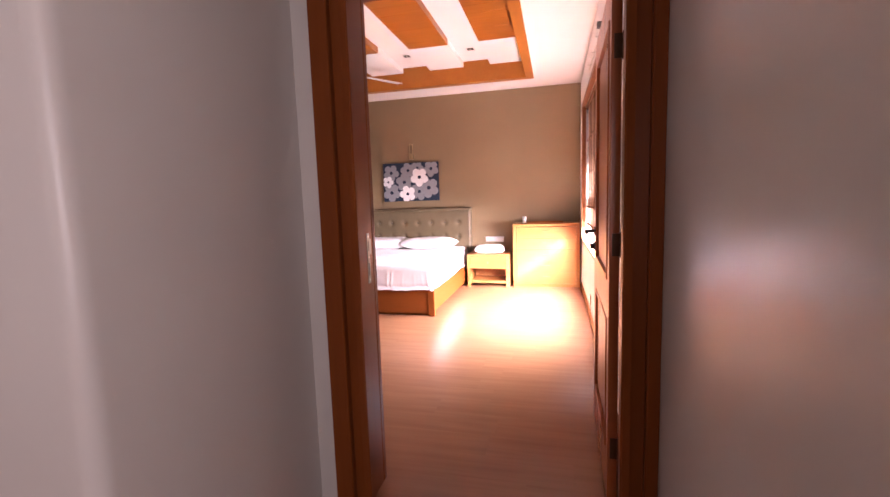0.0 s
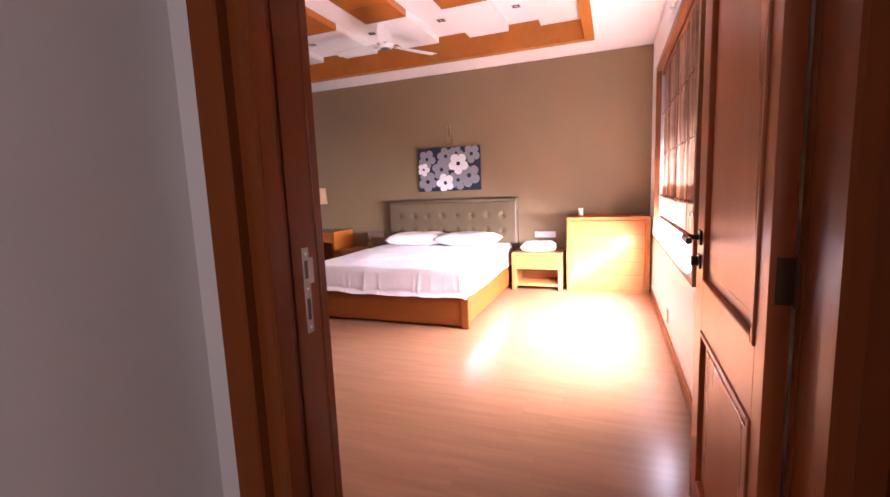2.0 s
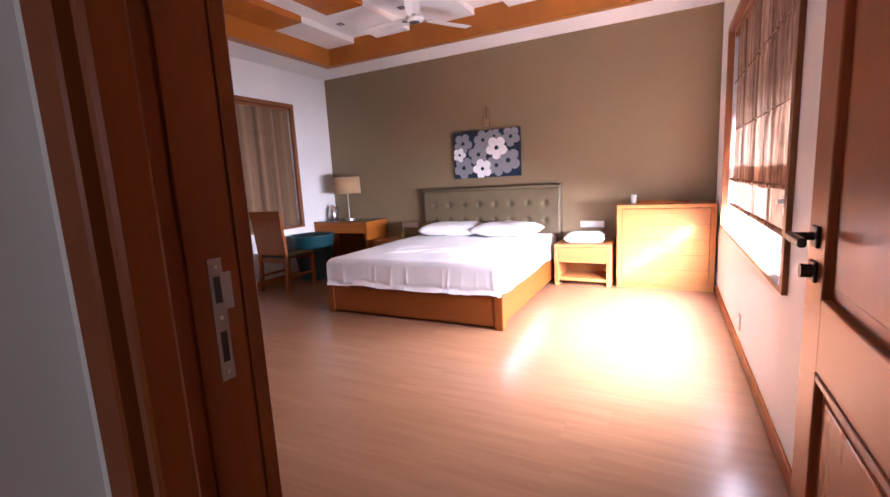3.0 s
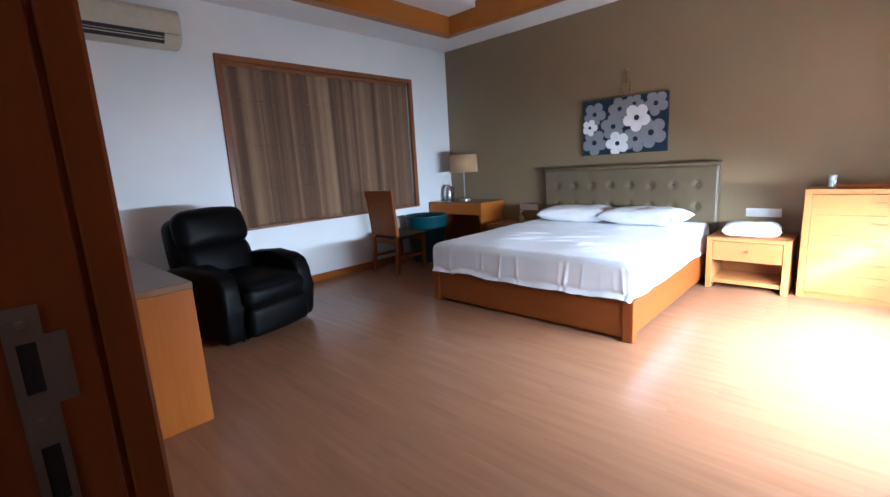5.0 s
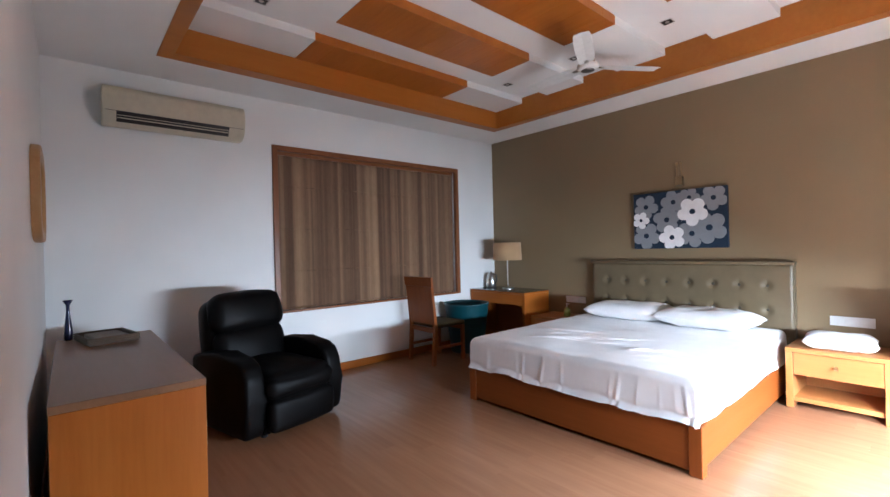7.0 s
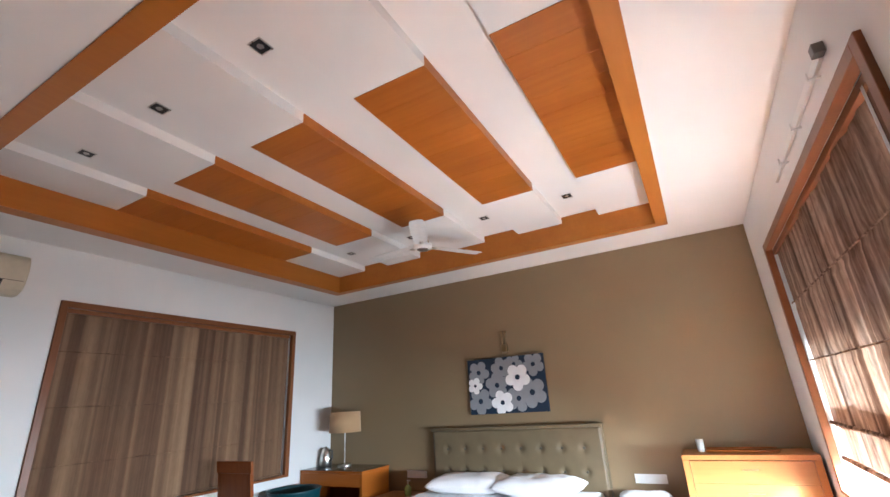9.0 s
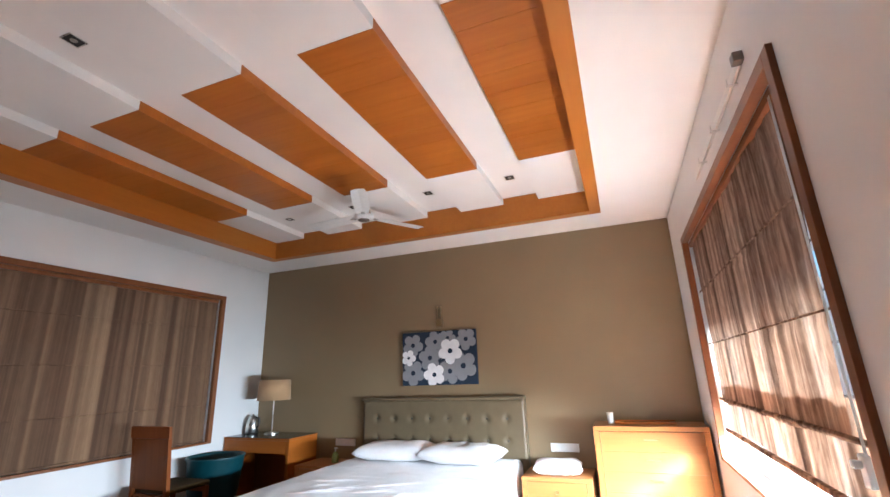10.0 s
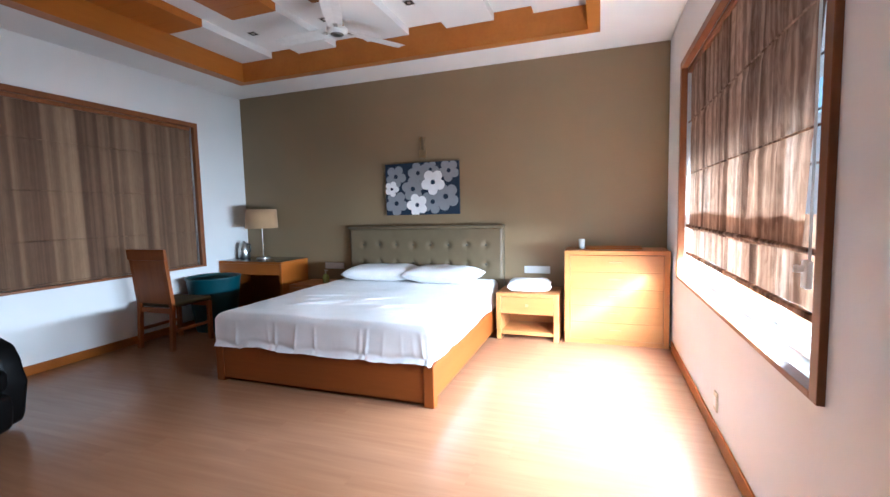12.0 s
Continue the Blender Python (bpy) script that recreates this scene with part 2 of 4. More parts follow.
# ---- mesh helpers ----
def rbox(bm, x0, x1, y0, y1, z0, z1, r=0.0, seg=2, m=None):
    """A box, with rounded edges where r is given, in the pose m."""
    vs = [bm.verts.new((x, y, z)) for x in (x0, x1) for y in (y0, y1) for z in (z0, z1)]
    for q in ((0, 1, 3, 2), (4, 6, 7, 5), (0, 4, 5, 1), (2, 3, 7, 6), (0, 2, 6, 4), (1, 5, 7, 3)):
        bm.faces.new([vs[i] for i in q])
    if m is not None:
        bmesh.ops.transform(bm, matrix=m, verts=vs)
    if r > 0:
        es = {e for v in vs for e in v.link_edges}
        bmesh.ops.bevel(bm, geom=list(es), offset=r, segments=seg, profile=0.5, affect="EDGES")
    return bm


def lathe(bm, profile, steps=24, at=(0, 0, 0)):
    """A turned body from (radius, height) pairs."""
    rings = []
    for r, z in profile:
        rings.append([bm.verts.new((at[0] + r * math.cos(6.28318 * i / steps), at[1] + r * math.sin(6.28318 * i / steps), at[2] + z)) for i in range(steps)])
    for a, b in zip(rings, rings[1:]):
        for i in range(steps):
            bm.faces.new((a[i], a[(i + 1) % steps], b[(i + 1) % steps], b[i]))
    for ring in (rings[0], rings[-1]):
        bm.faces.new(ring)
    return bm


def tube(bm, a, b, r, steps=10):
    a, b = Vector(a), Vector(b)
    m = Matrix.Translation(a) @ (b - a).to_track_quat("Z", "Y").to_matrix().to_4x4()
    bmesh.ops.create_cone(bm, cap_ends=True, segments=steps, radius1=r, radius2=r, depth=(b - a).length,
                          matrix=m @ Matrix.Translation((0, 0, (b - a).length / 2)))
    return bm


def extruded(bm, outline, x0, x1, axis="x"):
    """A closed outline of (a, b) pairs, pushed along an axis: x takes (y, z), y takes (x, z), z takes (x, y)."""
    def at(p, w):
        return {"x": (w, p[0], p[1]), "y": (p[0], w, p[1]), "z": (p[0], p[1], w)}[axis]
    lo = [bm.verts.new(at(p, x0)) for p in outline]
    hi = [bm.verts.new(at(p, x1)) for p in outline]
    n = len(outline)
    for i in range(n):
        bm.faces.new((lo[i], lo[(i + 1) % n], hi[(i + 1) % n], hi[i]))
    bm.faces.new(lo[::-1])
    bm.faces.new(hi)
    return bm


def made(name, bm, material, smooth=False):
    bmesh.ops.recalc_face_normals(bm, faces=bm.faces)
    me = bpy.data.meshes.new(name)
    bm.to_mesh(me)
    bm.free()
    me.materials.append(material)
    if smooth:
        for p in me.polygons:
            p.use_smooth = True
    return me


def soft(ob, angle=40):
    """Smooth faces, with sharp edges past the angle."""
    me = ob.data
    for p in me.polygons:
        p.use_smooth = True
    me.set_sharp_from_angle(angle=radians(angle))
    return ob


def part(name, bm, material, parent, label="", smooth=False):
    ob = new(name, made(name, bm, material, smooth))
    ob.parent = parent
    if label:
        ob["label"] = label
    return ob


def thing(name, label, category, at=(0, 0, 0), turn=0.0, group=""):
    ob = new(name)
    ob.empty_display_size = 0.1
    ob.matrix_world = pose(*at, 0, 0, turn)
    return tagged(ob, label, category, group)


def whole(name, bm, material, label, category, at=(0, 0, 0), turn=0.0, group="", smooth=False):
    ob = new(name, made(name, bm, material, smooth))
    ob.matrix_world = pose(*at, 0, 0, turn)
    return tagged(ob, label, category, group)


def structure(name, bm, material, label, category):
    return tagged(new(name, made(name, bm, material)), label, category, kind="structure")


def B():
    return bmesh.new()


# ---- the shell ----
XL, XR, YD, YB, ZC, TOP = -5.05, 0.24, 5.085, 10.14, 2.92, 3.40
WINDOWS = {"right": (6.83, 9.40, 0.72, 2.48), "left": (6.83, 9.41, 0.72, 2.465)}


def wall_with_hole(bm, axis, w0, w1, a0, a1, z0, z1, hole):
    """A wall between w0 and w1 across, from a0 to a1 along, with one opening (a, a, z, z)."""
    h0, h1, k0, k1 = hole
    for p0, p1, q0, q1 in ((a0, h0, z0, z1), (h1, a1, z0, z1), (h0, h1, z0, k0), (h0, h1, k1, z1)):
        if p1 - p0 < 1e-4 or q1 - q0 < 1e-4:
            continue
        if axis == "x":
            rbox(bm, w0, w1, p0, p1, q0, q1)
        else:
            rbox(bm, p0, p1, w0, w1, q0, q1)
    return bm


structure("wall_east", wall_with_hole(B(), "x", XR, XR + 0.23, 3.0, YB + 0.2, -0.1, TOP, WINDOWS["right"]), WHITE, "white painted wall with the sunny window", "wall")
structure("wall_west", wall_with_hole(B(), "x", XL - 0.23, XL, 4.93, YB + 0.2, -0.1, TOP, WINDOWS["left"]), WHITE, "white painted wall with the shaded window", "wall")
structure("wall_north", rbox(B(), XL, XR, YB, YB + 0.2, -0.1, TOP), TAUPE, "taupe painted feature wall behind the bed", "wall")
structure("wall_south", rbox(B(), XL, -1.045, 4.94, YD, -0.1, TOP), WHITE, "white painted wall beside the bedroom door", "wall")
structure("wall_over_door", rbox(B(), -1.045, XR, 4.94, YD, 2.22, TOP), WHITE, "white painted wall above the bedroom door", "wall")
structure("wall_door_pier", rbox(B(), 0.20, XR, 4.94, YD, -0.1, 2.22), WHITE, "narrow white pier beside the door frame", "wall")


def passage():
    """The recess before the door and the hall behind it."""
    bm = B()
    outline = [(-1.135, 4.937), (-1.135, 4.05)]
    outline += [(-1.185 + 0.05 * math.cos(a), 4.05 - 0.05 * math.sin(a)) for a in (0.26, 0.52, 0.79, 1.05, 1.31, 1.57)]
    outline += [(-3.4, 4.0), (-3.4, 4.937)]
    extruded(bm, outline, -0.1, 2.92, "z")
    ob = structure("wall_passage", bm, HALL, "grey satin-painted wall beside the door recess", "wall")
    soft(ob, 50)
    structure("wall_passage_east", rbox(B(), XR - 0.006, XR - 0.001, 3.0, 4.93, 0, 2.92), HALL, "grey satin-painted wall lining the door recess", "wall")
    # The opening here is invented, to hold the hall's fill lamp.
    structure("wall_hall_east", wall_with_hole(B(), "x", XR, XR + 0.2, 0.0, 3.0, -0.1, 2.92, (1.05, 2.65, 0.8, 2.2)), HALL, "grey painted hall wall with an added unseen opening", "wall")
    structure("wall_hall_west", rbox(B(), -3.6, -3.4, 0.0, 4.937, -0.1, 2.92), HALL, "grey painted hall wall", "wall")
    structure("wall_hall_south", rbox(B(), -3.4, XR, 0.0, 0.2, -0.1, 2.92), HALL, "grey painted hall wall", "wall")
    structure("ceiling_hall", rbox(B(), -3.6, XR + 0.2, 0.0, 4.937, 2.921, 3.05), CEIL, "plain white hall ceiling", "ceiling")
    structure("strip_west", rbox(B(), -1.135, -1.052, 4.925, 4.94, 0, 2.92), HALL, "narrow white plaster strip beside the door frame", "wall")


passage()


def floor():
    """Laminate boards across the room, and a slab under them."""
    structure("floor_slab", rbox(B(), -5.3, 0.5, -0.1, 10.4, -0.3, -0.016), plain("screed", (0.30, 0.27, 0.24), 0.8), "concrete slab under the boards", "floor")
    base = structure("floor", rbox(B(), -5.05, 0.24, 0.2, 10.14, -0.016, -0.0100), FLOORWOOD, "brown wood-laminate floor with a satin sheen", "floor")
    return base


FLOOR = floor()


def baseboards():
    def run(n, x0, x1, y0, y1):
        structure("baseboard_" + n, rbox(B(), x0, x1, y0, y1, 0.0, 0.085, 0.004), TEAK_X, "low honey-brown wooden skirting", "baseboard")
    run("north_1", XL + 0.015, -3.36, YB - 0.014, YB - 0.001)
    run("north_2", -1.42, -0.73, YB - 0.014, YB - 0.001)
    run("east", XR - 0.014, XR - 0.001, 6.1, 9.69)
    run("west", XL + 0.001, XL + 0.014, YD + 0.015, YB)
    run("south", XL + 0.015, -1.06, YD + 0.001, YD + 0.014)


baseboards()

# ceiling: flat soffit round a tray with alternate low slabs and high strips
CX0, CX1, CY0, CY1 = -4.53, -0.40, 5.775, 9.64
LOW, HIGH = 3.13, 3.20
SLABS = [(-4.40, -3.96), (-3.59, -3.105), (-2.72, -2.24), (-1.835, -1.355), (-0.982, -0.50)]


def ceiling():
    bm = B()
    for x0, x1, y0, y1 in ((XL, CX0, YD, YB), (CX1, XR, YD, YB), (CX0, CX1, YD, CY0), (CX0, CX1, CY1, YB)):
        rbox(bm, x0, x1, y0, y1, ZC, ZC + 0.38)
    rbox(bm, CX0, CX1, CY0, CY1, HIGH, HIGH + 0.1)
    for x0, x1 in SLABS:
        rbox(bm, x0, x1, CY0 + 0.11, 6.83, LOW, HIGH - 0.001)
        rbox(bm, x0, x1, 8.595, CY1 - 0.09, LOW, HIGH - 0.001)
    structure("ceiling", bm, CEIL, "white tray ceiling with stepped slabs and flat soffit", "ceiling")
    structure("roof_slab", rbox(B(), XL - 0.25, XR + 0.25, 4.93, YB + 0.2, TOP, TOP + 0.15), CEIL, "concrete roof slab over the room", "ceiling")
    bm = B()
    w = 0.105
    for x0, x1, y0, y1 in ((CX0, CX0 + w + 0.03, CY0, CY1), (CX1 - w, CX1, CY0, CY1), (CX0 + w + 0.03, CX1 - w, CY0, CY0 + w), (CX0 + w + 0.03, CX1 - w, CY1 - w, CY1)):
        rbox(bm, x0, x1, y0, y1, ZC - 0.006, HIGH - 0.001)
    structure("ceiling_trim", bm, CEILTRIM, "honey-brown wooden fascia round the ceiling tray", "trim")
    for i, (x0, x1) in enumerate(SLABS):
        bm = B()
        n = 9
        for k in range(n):
            y0, y1 = 6.83 + (8.595 - 6.83) * k / n, 6.83 + (8.595 - 6.83) * (k + 1) / n
            rbox(bm, x0, x1, y0 + 0.0006, y1 - 0.0006, LOW - 0.004, HIGH - 0.001, 0.0008, 1)
        structure("ceiling_panel_%d" % (i + 1), bm, CEILWOOD, "orange-brown wood-veneered ceiling slab", "ceiling")


ceiling()


# ---- openings ----
def window(name, side, label):
    y0, y1, z0, z1 = WINDOWS[side]
    s = 1 if side == "right" else -1
    face = XR if side == "right" else XL
    w = tagged(new(name), label, "window", kind="structure")
    w.location = (face, (y0 + y1) / 2, z0)
    L, H = (y1 - y0) / 2, z1 - z0

    def b(x0, x1, a0, a1, c0, c1, r=0.003):
        return rbox(B(), min(s * x0, s * x1), max(s * x0, s * x1), a0, a1, c0, c1, r)
    for a0, a1, c0, c1 in ((-L, -L + 0.055, 0, H), (L - 0.055, L, 0, H), (-L + 0.055, L - 0.055, H - 0.055, H), (-L + 0.055, L - 0.055, 0, 0.025)):
        part("window_frame", b(-0.022, 0.026, a0, a1, c0, c1), WINWOOD, w)
    for a0, a1, c0, c1 in ((-L, -L + 0.05, 0, H), (L - 0.05, L, 0, H), (-L + 0.05, L - 0.05, H - 0.05, H), (-L + 0.05, L - 0.05, 0, 0.04)):
        part("sash_frame", b(0.13, 0.21, a0, a1, c0, c1), ALU, w)
    for k in range(1, 3):
        a = -L + 2 * L * k / 3
        part("mullion", b(0.15, 0.2, a - 0.02, a + 0.02, 0.041, H - 0.051), ALU, w)
    for k in range(3):
        a0, a1 = -L + 0.055 + (2 * L - 0.11) * k / 3, -L + 0.055 + (2 * L - 0.11) * (k + 1) / 3
        p = part("pane", b(0.168, 0.173, a0 + 0.03, a1 - 0.03, 0.06, H - 0.07, 0), CLEAR, w)
        p.visible_shadow = False
    for k in range(8):
        z = 0.12 + k * (H - 0.25) / 7
        part("grille_bar", tube(B(), (s * 0.205, -L + 0.05, z), (s * 0.205, L - 0.05, z), 0.006, 6), BLACKSTEEL, w)
    return w


window("window_1", "right", "wide teak-framed window letting in bright sun")
window("window_2", "left", "wide teak-framed window in shade")


def blind(name, label, x, s, y0, y1, ztop, seams, zhem, lip, woven, lean=0.0):
    """A roman blind: a sheet with stitched seams and, where lip is given, a doubled fold above the hem."""
    ob = thing(name, label, "blind", (x, (y0 + y1) / 2, zhem), 0)
    L = (y1 - y0) / 2
    H = ztop - zhem
    rnd = random.Random(5)
    ph = [rnd.uniform(0, 6.28) for _ in range(6)]

    def sheet(z0, z1, off, rows, n=150):
        bm = B()
        grid = []
        for i in range(rows + 1):
            z = z0 + (z1 - z0) * i / rows
            row = []
            for j in range(n + 1):
                y = -L + 2 * L * j / n
                d = off + 0.006 * math.sin(9 * y + ph[0]) + 0.004 * math.sin(23 * y + ph[1] + 2 * z) + 0.003 * math.sin(51 * y + ph[2])
                for sz in seams:
                    d += 0.012 * math.exp(-((z + zhem - sz) / 0.02) ** 2) * 0.5
                slip = lean * max(0.0, min(1.0, (ztop - zhem - z) / 1.26)) if z0 > 0 else 0.0
                y = L - (L - y) * (1 - slip / (2 * L))
                row.append(bm.verts.new((s * d, y, z + 0.006 * math.sin(5 * y + ph[3]))))
            grid.append(row)
        for a, b in zip(grid, grid[1:]):
            for j in range(n):
                bm.faces.new((a[j], a[j + 1], b[j + 1], b[j]))
        return bm
    if lip:
        part("cloth", sheet(lip - zhem - 0.02, H, 0.0, 36), woven, ob, "brown striped woven cloth", True)
        part("lower_fold", sheet(0.0, lip - zhem + 0.12, 0.022, 14), woven, ob, "", True)
        part("fold_roll", tube(B(), (s * -0.004, -L, lip - zhem), (s * -0.004, L, lip - zhem), 0.012, 8), woven, ob)
    else:
        part("cloth", sheet(0.0, H, 0.0, 40), woven, ob, "brown striped woven cloth", True)
    part("head_rail", rbox(B(), -0.02, 0.02, -L, L, H - 0.03, H + 0.01, 0.003), WINWOOD, ob)
    part("hem_bar", rbox(B(), -0.012, 0.012, -L, L, -0.012, 0.012, 0.004), woven, ob)
    for sz in seams:
        part("seam_rod", tube(B(), (-s * 0.006, -L, sz - zhem), (-s * 0.006, L, sz - zhem), 0.005, 6), woven, ob)
    return ob


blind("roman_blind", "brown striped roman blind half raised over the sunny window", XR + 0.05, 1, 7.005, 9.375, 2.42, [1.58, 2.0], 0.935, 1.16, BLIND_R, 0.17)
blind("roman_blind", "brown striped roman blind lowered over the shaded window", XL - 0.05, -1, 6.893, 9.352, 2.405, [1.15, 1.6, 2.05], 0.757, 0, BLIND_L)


def blind_cord():
    """Pull cord and white cleat at the near end of the raised blind."""
    k = thing("blind_cord", "white blind cord held by a small plastic cleat", "blind cord", (XR + 0.012, 7.04, 1.06))
    for dy in (-0.006, 0.006):
        part("cord", tube(B(), (0.012, dy, 0.03), (0.012, dy, 1.33), 0.0022, 6), SWITCH, k)
    bm = rbox(B(), -0.004, 0.016, -0.022, 0.022, -0.02, 0.075, 0.005)
    rbox(bm, -0.03, -0.004, -0.010, 0.010, 0.035, 0.058, 0.004)
    part("cleat", bm, SWITCH, k)


blind_cord()


def door_frame():
    """Teak frame with a stop, a rebate and grooves, and the two strike plates."""
    f = tagged(new("door_1"), "dark red-brown teak door frame, the door standing open", "door frame", kind="structure")
    f.location = (-0.4, 5.0, 0)
    x, y = 0.4, -5.0

    def side(sign, xe):
        # outline in (x, y): front casing, stop, grooved rebate face, back casing
        w = 0.139 if sign < 0 else 0.1045
        o = [(w, 4.935), (w, 4.897), (0.065, 4.895), (0.06, 4.90), (0.06, 4.928), (0.012, 4.928), (0.008, 4.897), (-0.018, 4.892), (-0.024, 4.898), (-0.024, 4.945), (-0.018, 4.952), (0.0, 4.953),
             (0.0, 4.985), (0.004, 4.987), (0.004, 4.992), (0.0, 4.994), (0.0, 5.085), (0.004, 5.087), (0.004, 5.092), (0.0, 5.094), (0.0, 5.120), (0.003, 5.124), (0.067, 5.124), (0.07, 5.120), (0.07, 5.086), (w + 0.002, 5.086)]
        if sign < 0:
            pts = [(xe - a + x, b + y) for a, b in o]
        else:
            pts = [(xe + a + x, b + y) for a, b in o][::-1]
        return extruded(B(), pts, 0, 2.22, "z")
    part("jamb", side(-1, -0.906), DOORWOOD, f)
    bm = side(1, 0.128)
    part("jamb", bm, DOORWOOD, f)
    part("head_jamb", rbox(B(), -0.903 + x, 0.128 + x, 4.895 + y, 5.115 + y, 2.14, 2.22, 0.003), DOORWOOD, f)
    bm = B()
    p0, p1 = 5.027 + y, 5.053 + y
    x0, x1 = -0.9062 + x, -0.9042 + x
    for a0, a1, c0, c1 in ((p0, 5.034 + y, 0.955, 1.172), (5.047 + y, p1, 0.955, 1.172), (5.034 + y, 5.047 + y, 1.140, 1.172), (5.034 + y, 5.047 + y, 1.043, 1.094),
                           (5.034 + y, 5.047 + y, 0.955, 0.988), (p1, 5.068 + y, 1.080, 1.145)):
        rbox(bm, x0, x1, a0, a1, c0, c1)
    part("strike_plate", bm, DIMSTEEL, f, "brushed steel strike plate")
    for c0, c1 in ((1.094, 1.140), (0.988, 1.043)):
        part("bolt_hole", rbox(B(), x0, -0.9050 + x, 5.034 + y, 5.047 + y, c0, c1), DARK, f)
    for dz in (1.157, 1.068, 0.970):
        part("screw", tube(B(), (-0.906 + x, 5.040 + y, dz), (-0.9028 + x, 5.040 + y, dz), 0.004, 8), STEEL, f)
    return f


door_frame()


def door_leaf():
    """The open leaf; local y runs from the hinge to the free edge, x is its thickness."""
    d = thing("door_leaf", "red-brown teak panelled door standing open with dark lever handle", "door", (0.085, 5.122, 0.008), -1.0)
    W, H, T = 0.84, 2.11, 0.038
    A0, A1 = 0.068, W - 0.145
    part("stile", rbox(B(), 0, T, 0, A0, 0, H, 0.002), LIT_LEAFWOOD, d)
    part("stile", rbox(B(), 0, T, A1, W, 0, H, 0.002), LIT_LEAFWOOD, d)
    for a, b in ((0, 0.22), (0.785, 0.947), (H - 0.14, H)):
        part("rail", rbox(B(), 0, T, A0, A1, a, b, 0.002), LIT_LEAFWOOD, d)
    for a, b in ((0.22, 0.785), (0.947, H - 0.14)):
        part("door_panel", rbox(B(), 0.012, T - 0.012, A0, A1, a, b), LIT_LEAFWOOD, d)
        part("raised_field", rbox(B(), 0.007, T - 0.007, A0 + 0.05, A1 - 0.05, a + 0.05, b - 0.05, 0.006), LIT_LEAFWOOD, d)
        bm = B()
        for p0, p1, q0, q1 in ((A0, A0 + 0.018, a, b), (A1 - 0.018, A1, a, b), (A0 + 0.018, A1 - 0.018, a, a + 0.018), (A0 + 0.018, A1 - 0.018, b - 0.018, b)):
            rbox(bm, -0.005, T + 0.005, p0, p1, q0, q1, 0.004)
        part("moulding", bm, LIT_LEAFWOOD, d)
    hy = W - 0.075
    for sgn, x0 in ((-1, 0.0), (1, T)):
        bm = B()
        rbox(bm, min(x0, x0 + sgn * 0.008), max(x0, x0 + sgn * 0.008), hy - 0.026, hy + 0.026, 1.070, 1.122, 0.003)
        rose = part("handle_rose", bm, BLACKSTEEL, d, "dark bronze square rose")
        bm = tube(B(), (x0, hy, 1.096), (x0 + sgn * 0.052, hy, 1.096), 0.010, 12)
        rbox(bm, x0 + sgn * 0.052 - 0.009, x0 + sgn * 0.052 + 0.009, hy - 0.12, hy + 0.012, 1.085, 1.107, 0.006)
        part("lever", bm, BLACKSTEEL, d, "dark bronze lever handle")
        bm = B()
        rbox(bm, min(x0, x0 + sgn * 0.008), max(x0, x0 + sgn * 0.008), hy - 0.026, hy + 0.026, 0.987, 1.037, 0.003)
        tube(bm, (x0, hy, 1.012), (x0 + sgn * 0.03, hy, 1.012), 0.017, 14)
        part("lock_knob", bm, BLACKSTEEL, d, "dark bronze lock cylinder")
    for z in (0.25, 1.10, 1.85):
        bm = tube(B(), (T + 0.008, -0.004, z - 0.05), (T + 0.008, -0.004, z + 0.05), 0.008, 10)
        rbox(bm, 0.010, T + 0.004, -0.003, -0.0005, z - 0.045, z + 0.045)
        part("hinge", bm, BRONZE, d, "dull bronze hinge")
    return d


door_leaf()


# ---- bed ----
def bed():
    x0, x1, y0, y1 = -3.34, -1.44, 7.93, 10.03
    b = thing("bed", "low honey-brown wooden double bed with corner posts", "bed", ((x0 + x1) / 2, (y0 + y1) / 2, 0))
    L, D = (x1 - x0) / 2, (y1 - y0) / 2
    part("foot_rail", rbox(B(), -L + 0.075, L - 0.075, -D + 0.008, -D + 0.045, 0.028, 0.294, 0.004), BEDWOOD, b)
    part("recessed_plinth", rbox(B(), -L + 0.09, L - 0.09, -D + 0.06, D - 0.06, 0.0, 0.12), BEDWOOD, b)
    for s in (-1, 1):
        part("side_rail", rbox(B(), min(s * L, s * (L - 0.035)) - (0.012 if s > 0 else -0.012), max(s * L, s * (L - 0.035)) - (0.012 if s > 0 else -0.012), -D + 0.075, D - 0.075, 0.045, 0.292, 0.004), BEDWOOD_Y, b)
        for a in (-D, D - 0.075):
            xa = -L if s < 0 else L - 0.075
            part("post", rbox(B(), xa, xa + 0.075, a, a + 0.075, 0.0, 0.298, 0.005), BEDWOOD_Z, b)
    part("slatted_base", rbox(B(), -L + 0.045, L - 0.045, -D + 0.05, D - 0.08, 0.20, 0.275, 0.003), BEDWOOD, b)
    return b


bed()


CREASE_RND = random.Random(8)
CREASES = [(-0.05 + 0.9 * CREASE_RND.uniform(-0.6, 0.6), -0.62 + 0.42 * CREASE_RND.random(), CREASE_RND.uniform(0.12, 0.75), CREASE_RND.uniform(0.08, 0.24), CREASE_RND.uniform(0.008, 0.016)) for _ in range(17)]
CREASES += [(CREASE_RND.uniform(0.45, 0.75), CREASE_RND.uniform(-0.85, -0.45), CREASE_RND.uniform(0.2, 0.9), CREASE_RND.uniform(0.05, 0.12), 0.010) for _ in range(7)]
CREASES += [(CREASE_RND.uniform(-0.8, 0.8), CREASE_RND.uniform(-0.2, 0.5), CREASE_RND.uniform(-0.2, 1.0), CREASE_RND.uniform(0.1, 0.3), 0.006) for _ in range(7)]


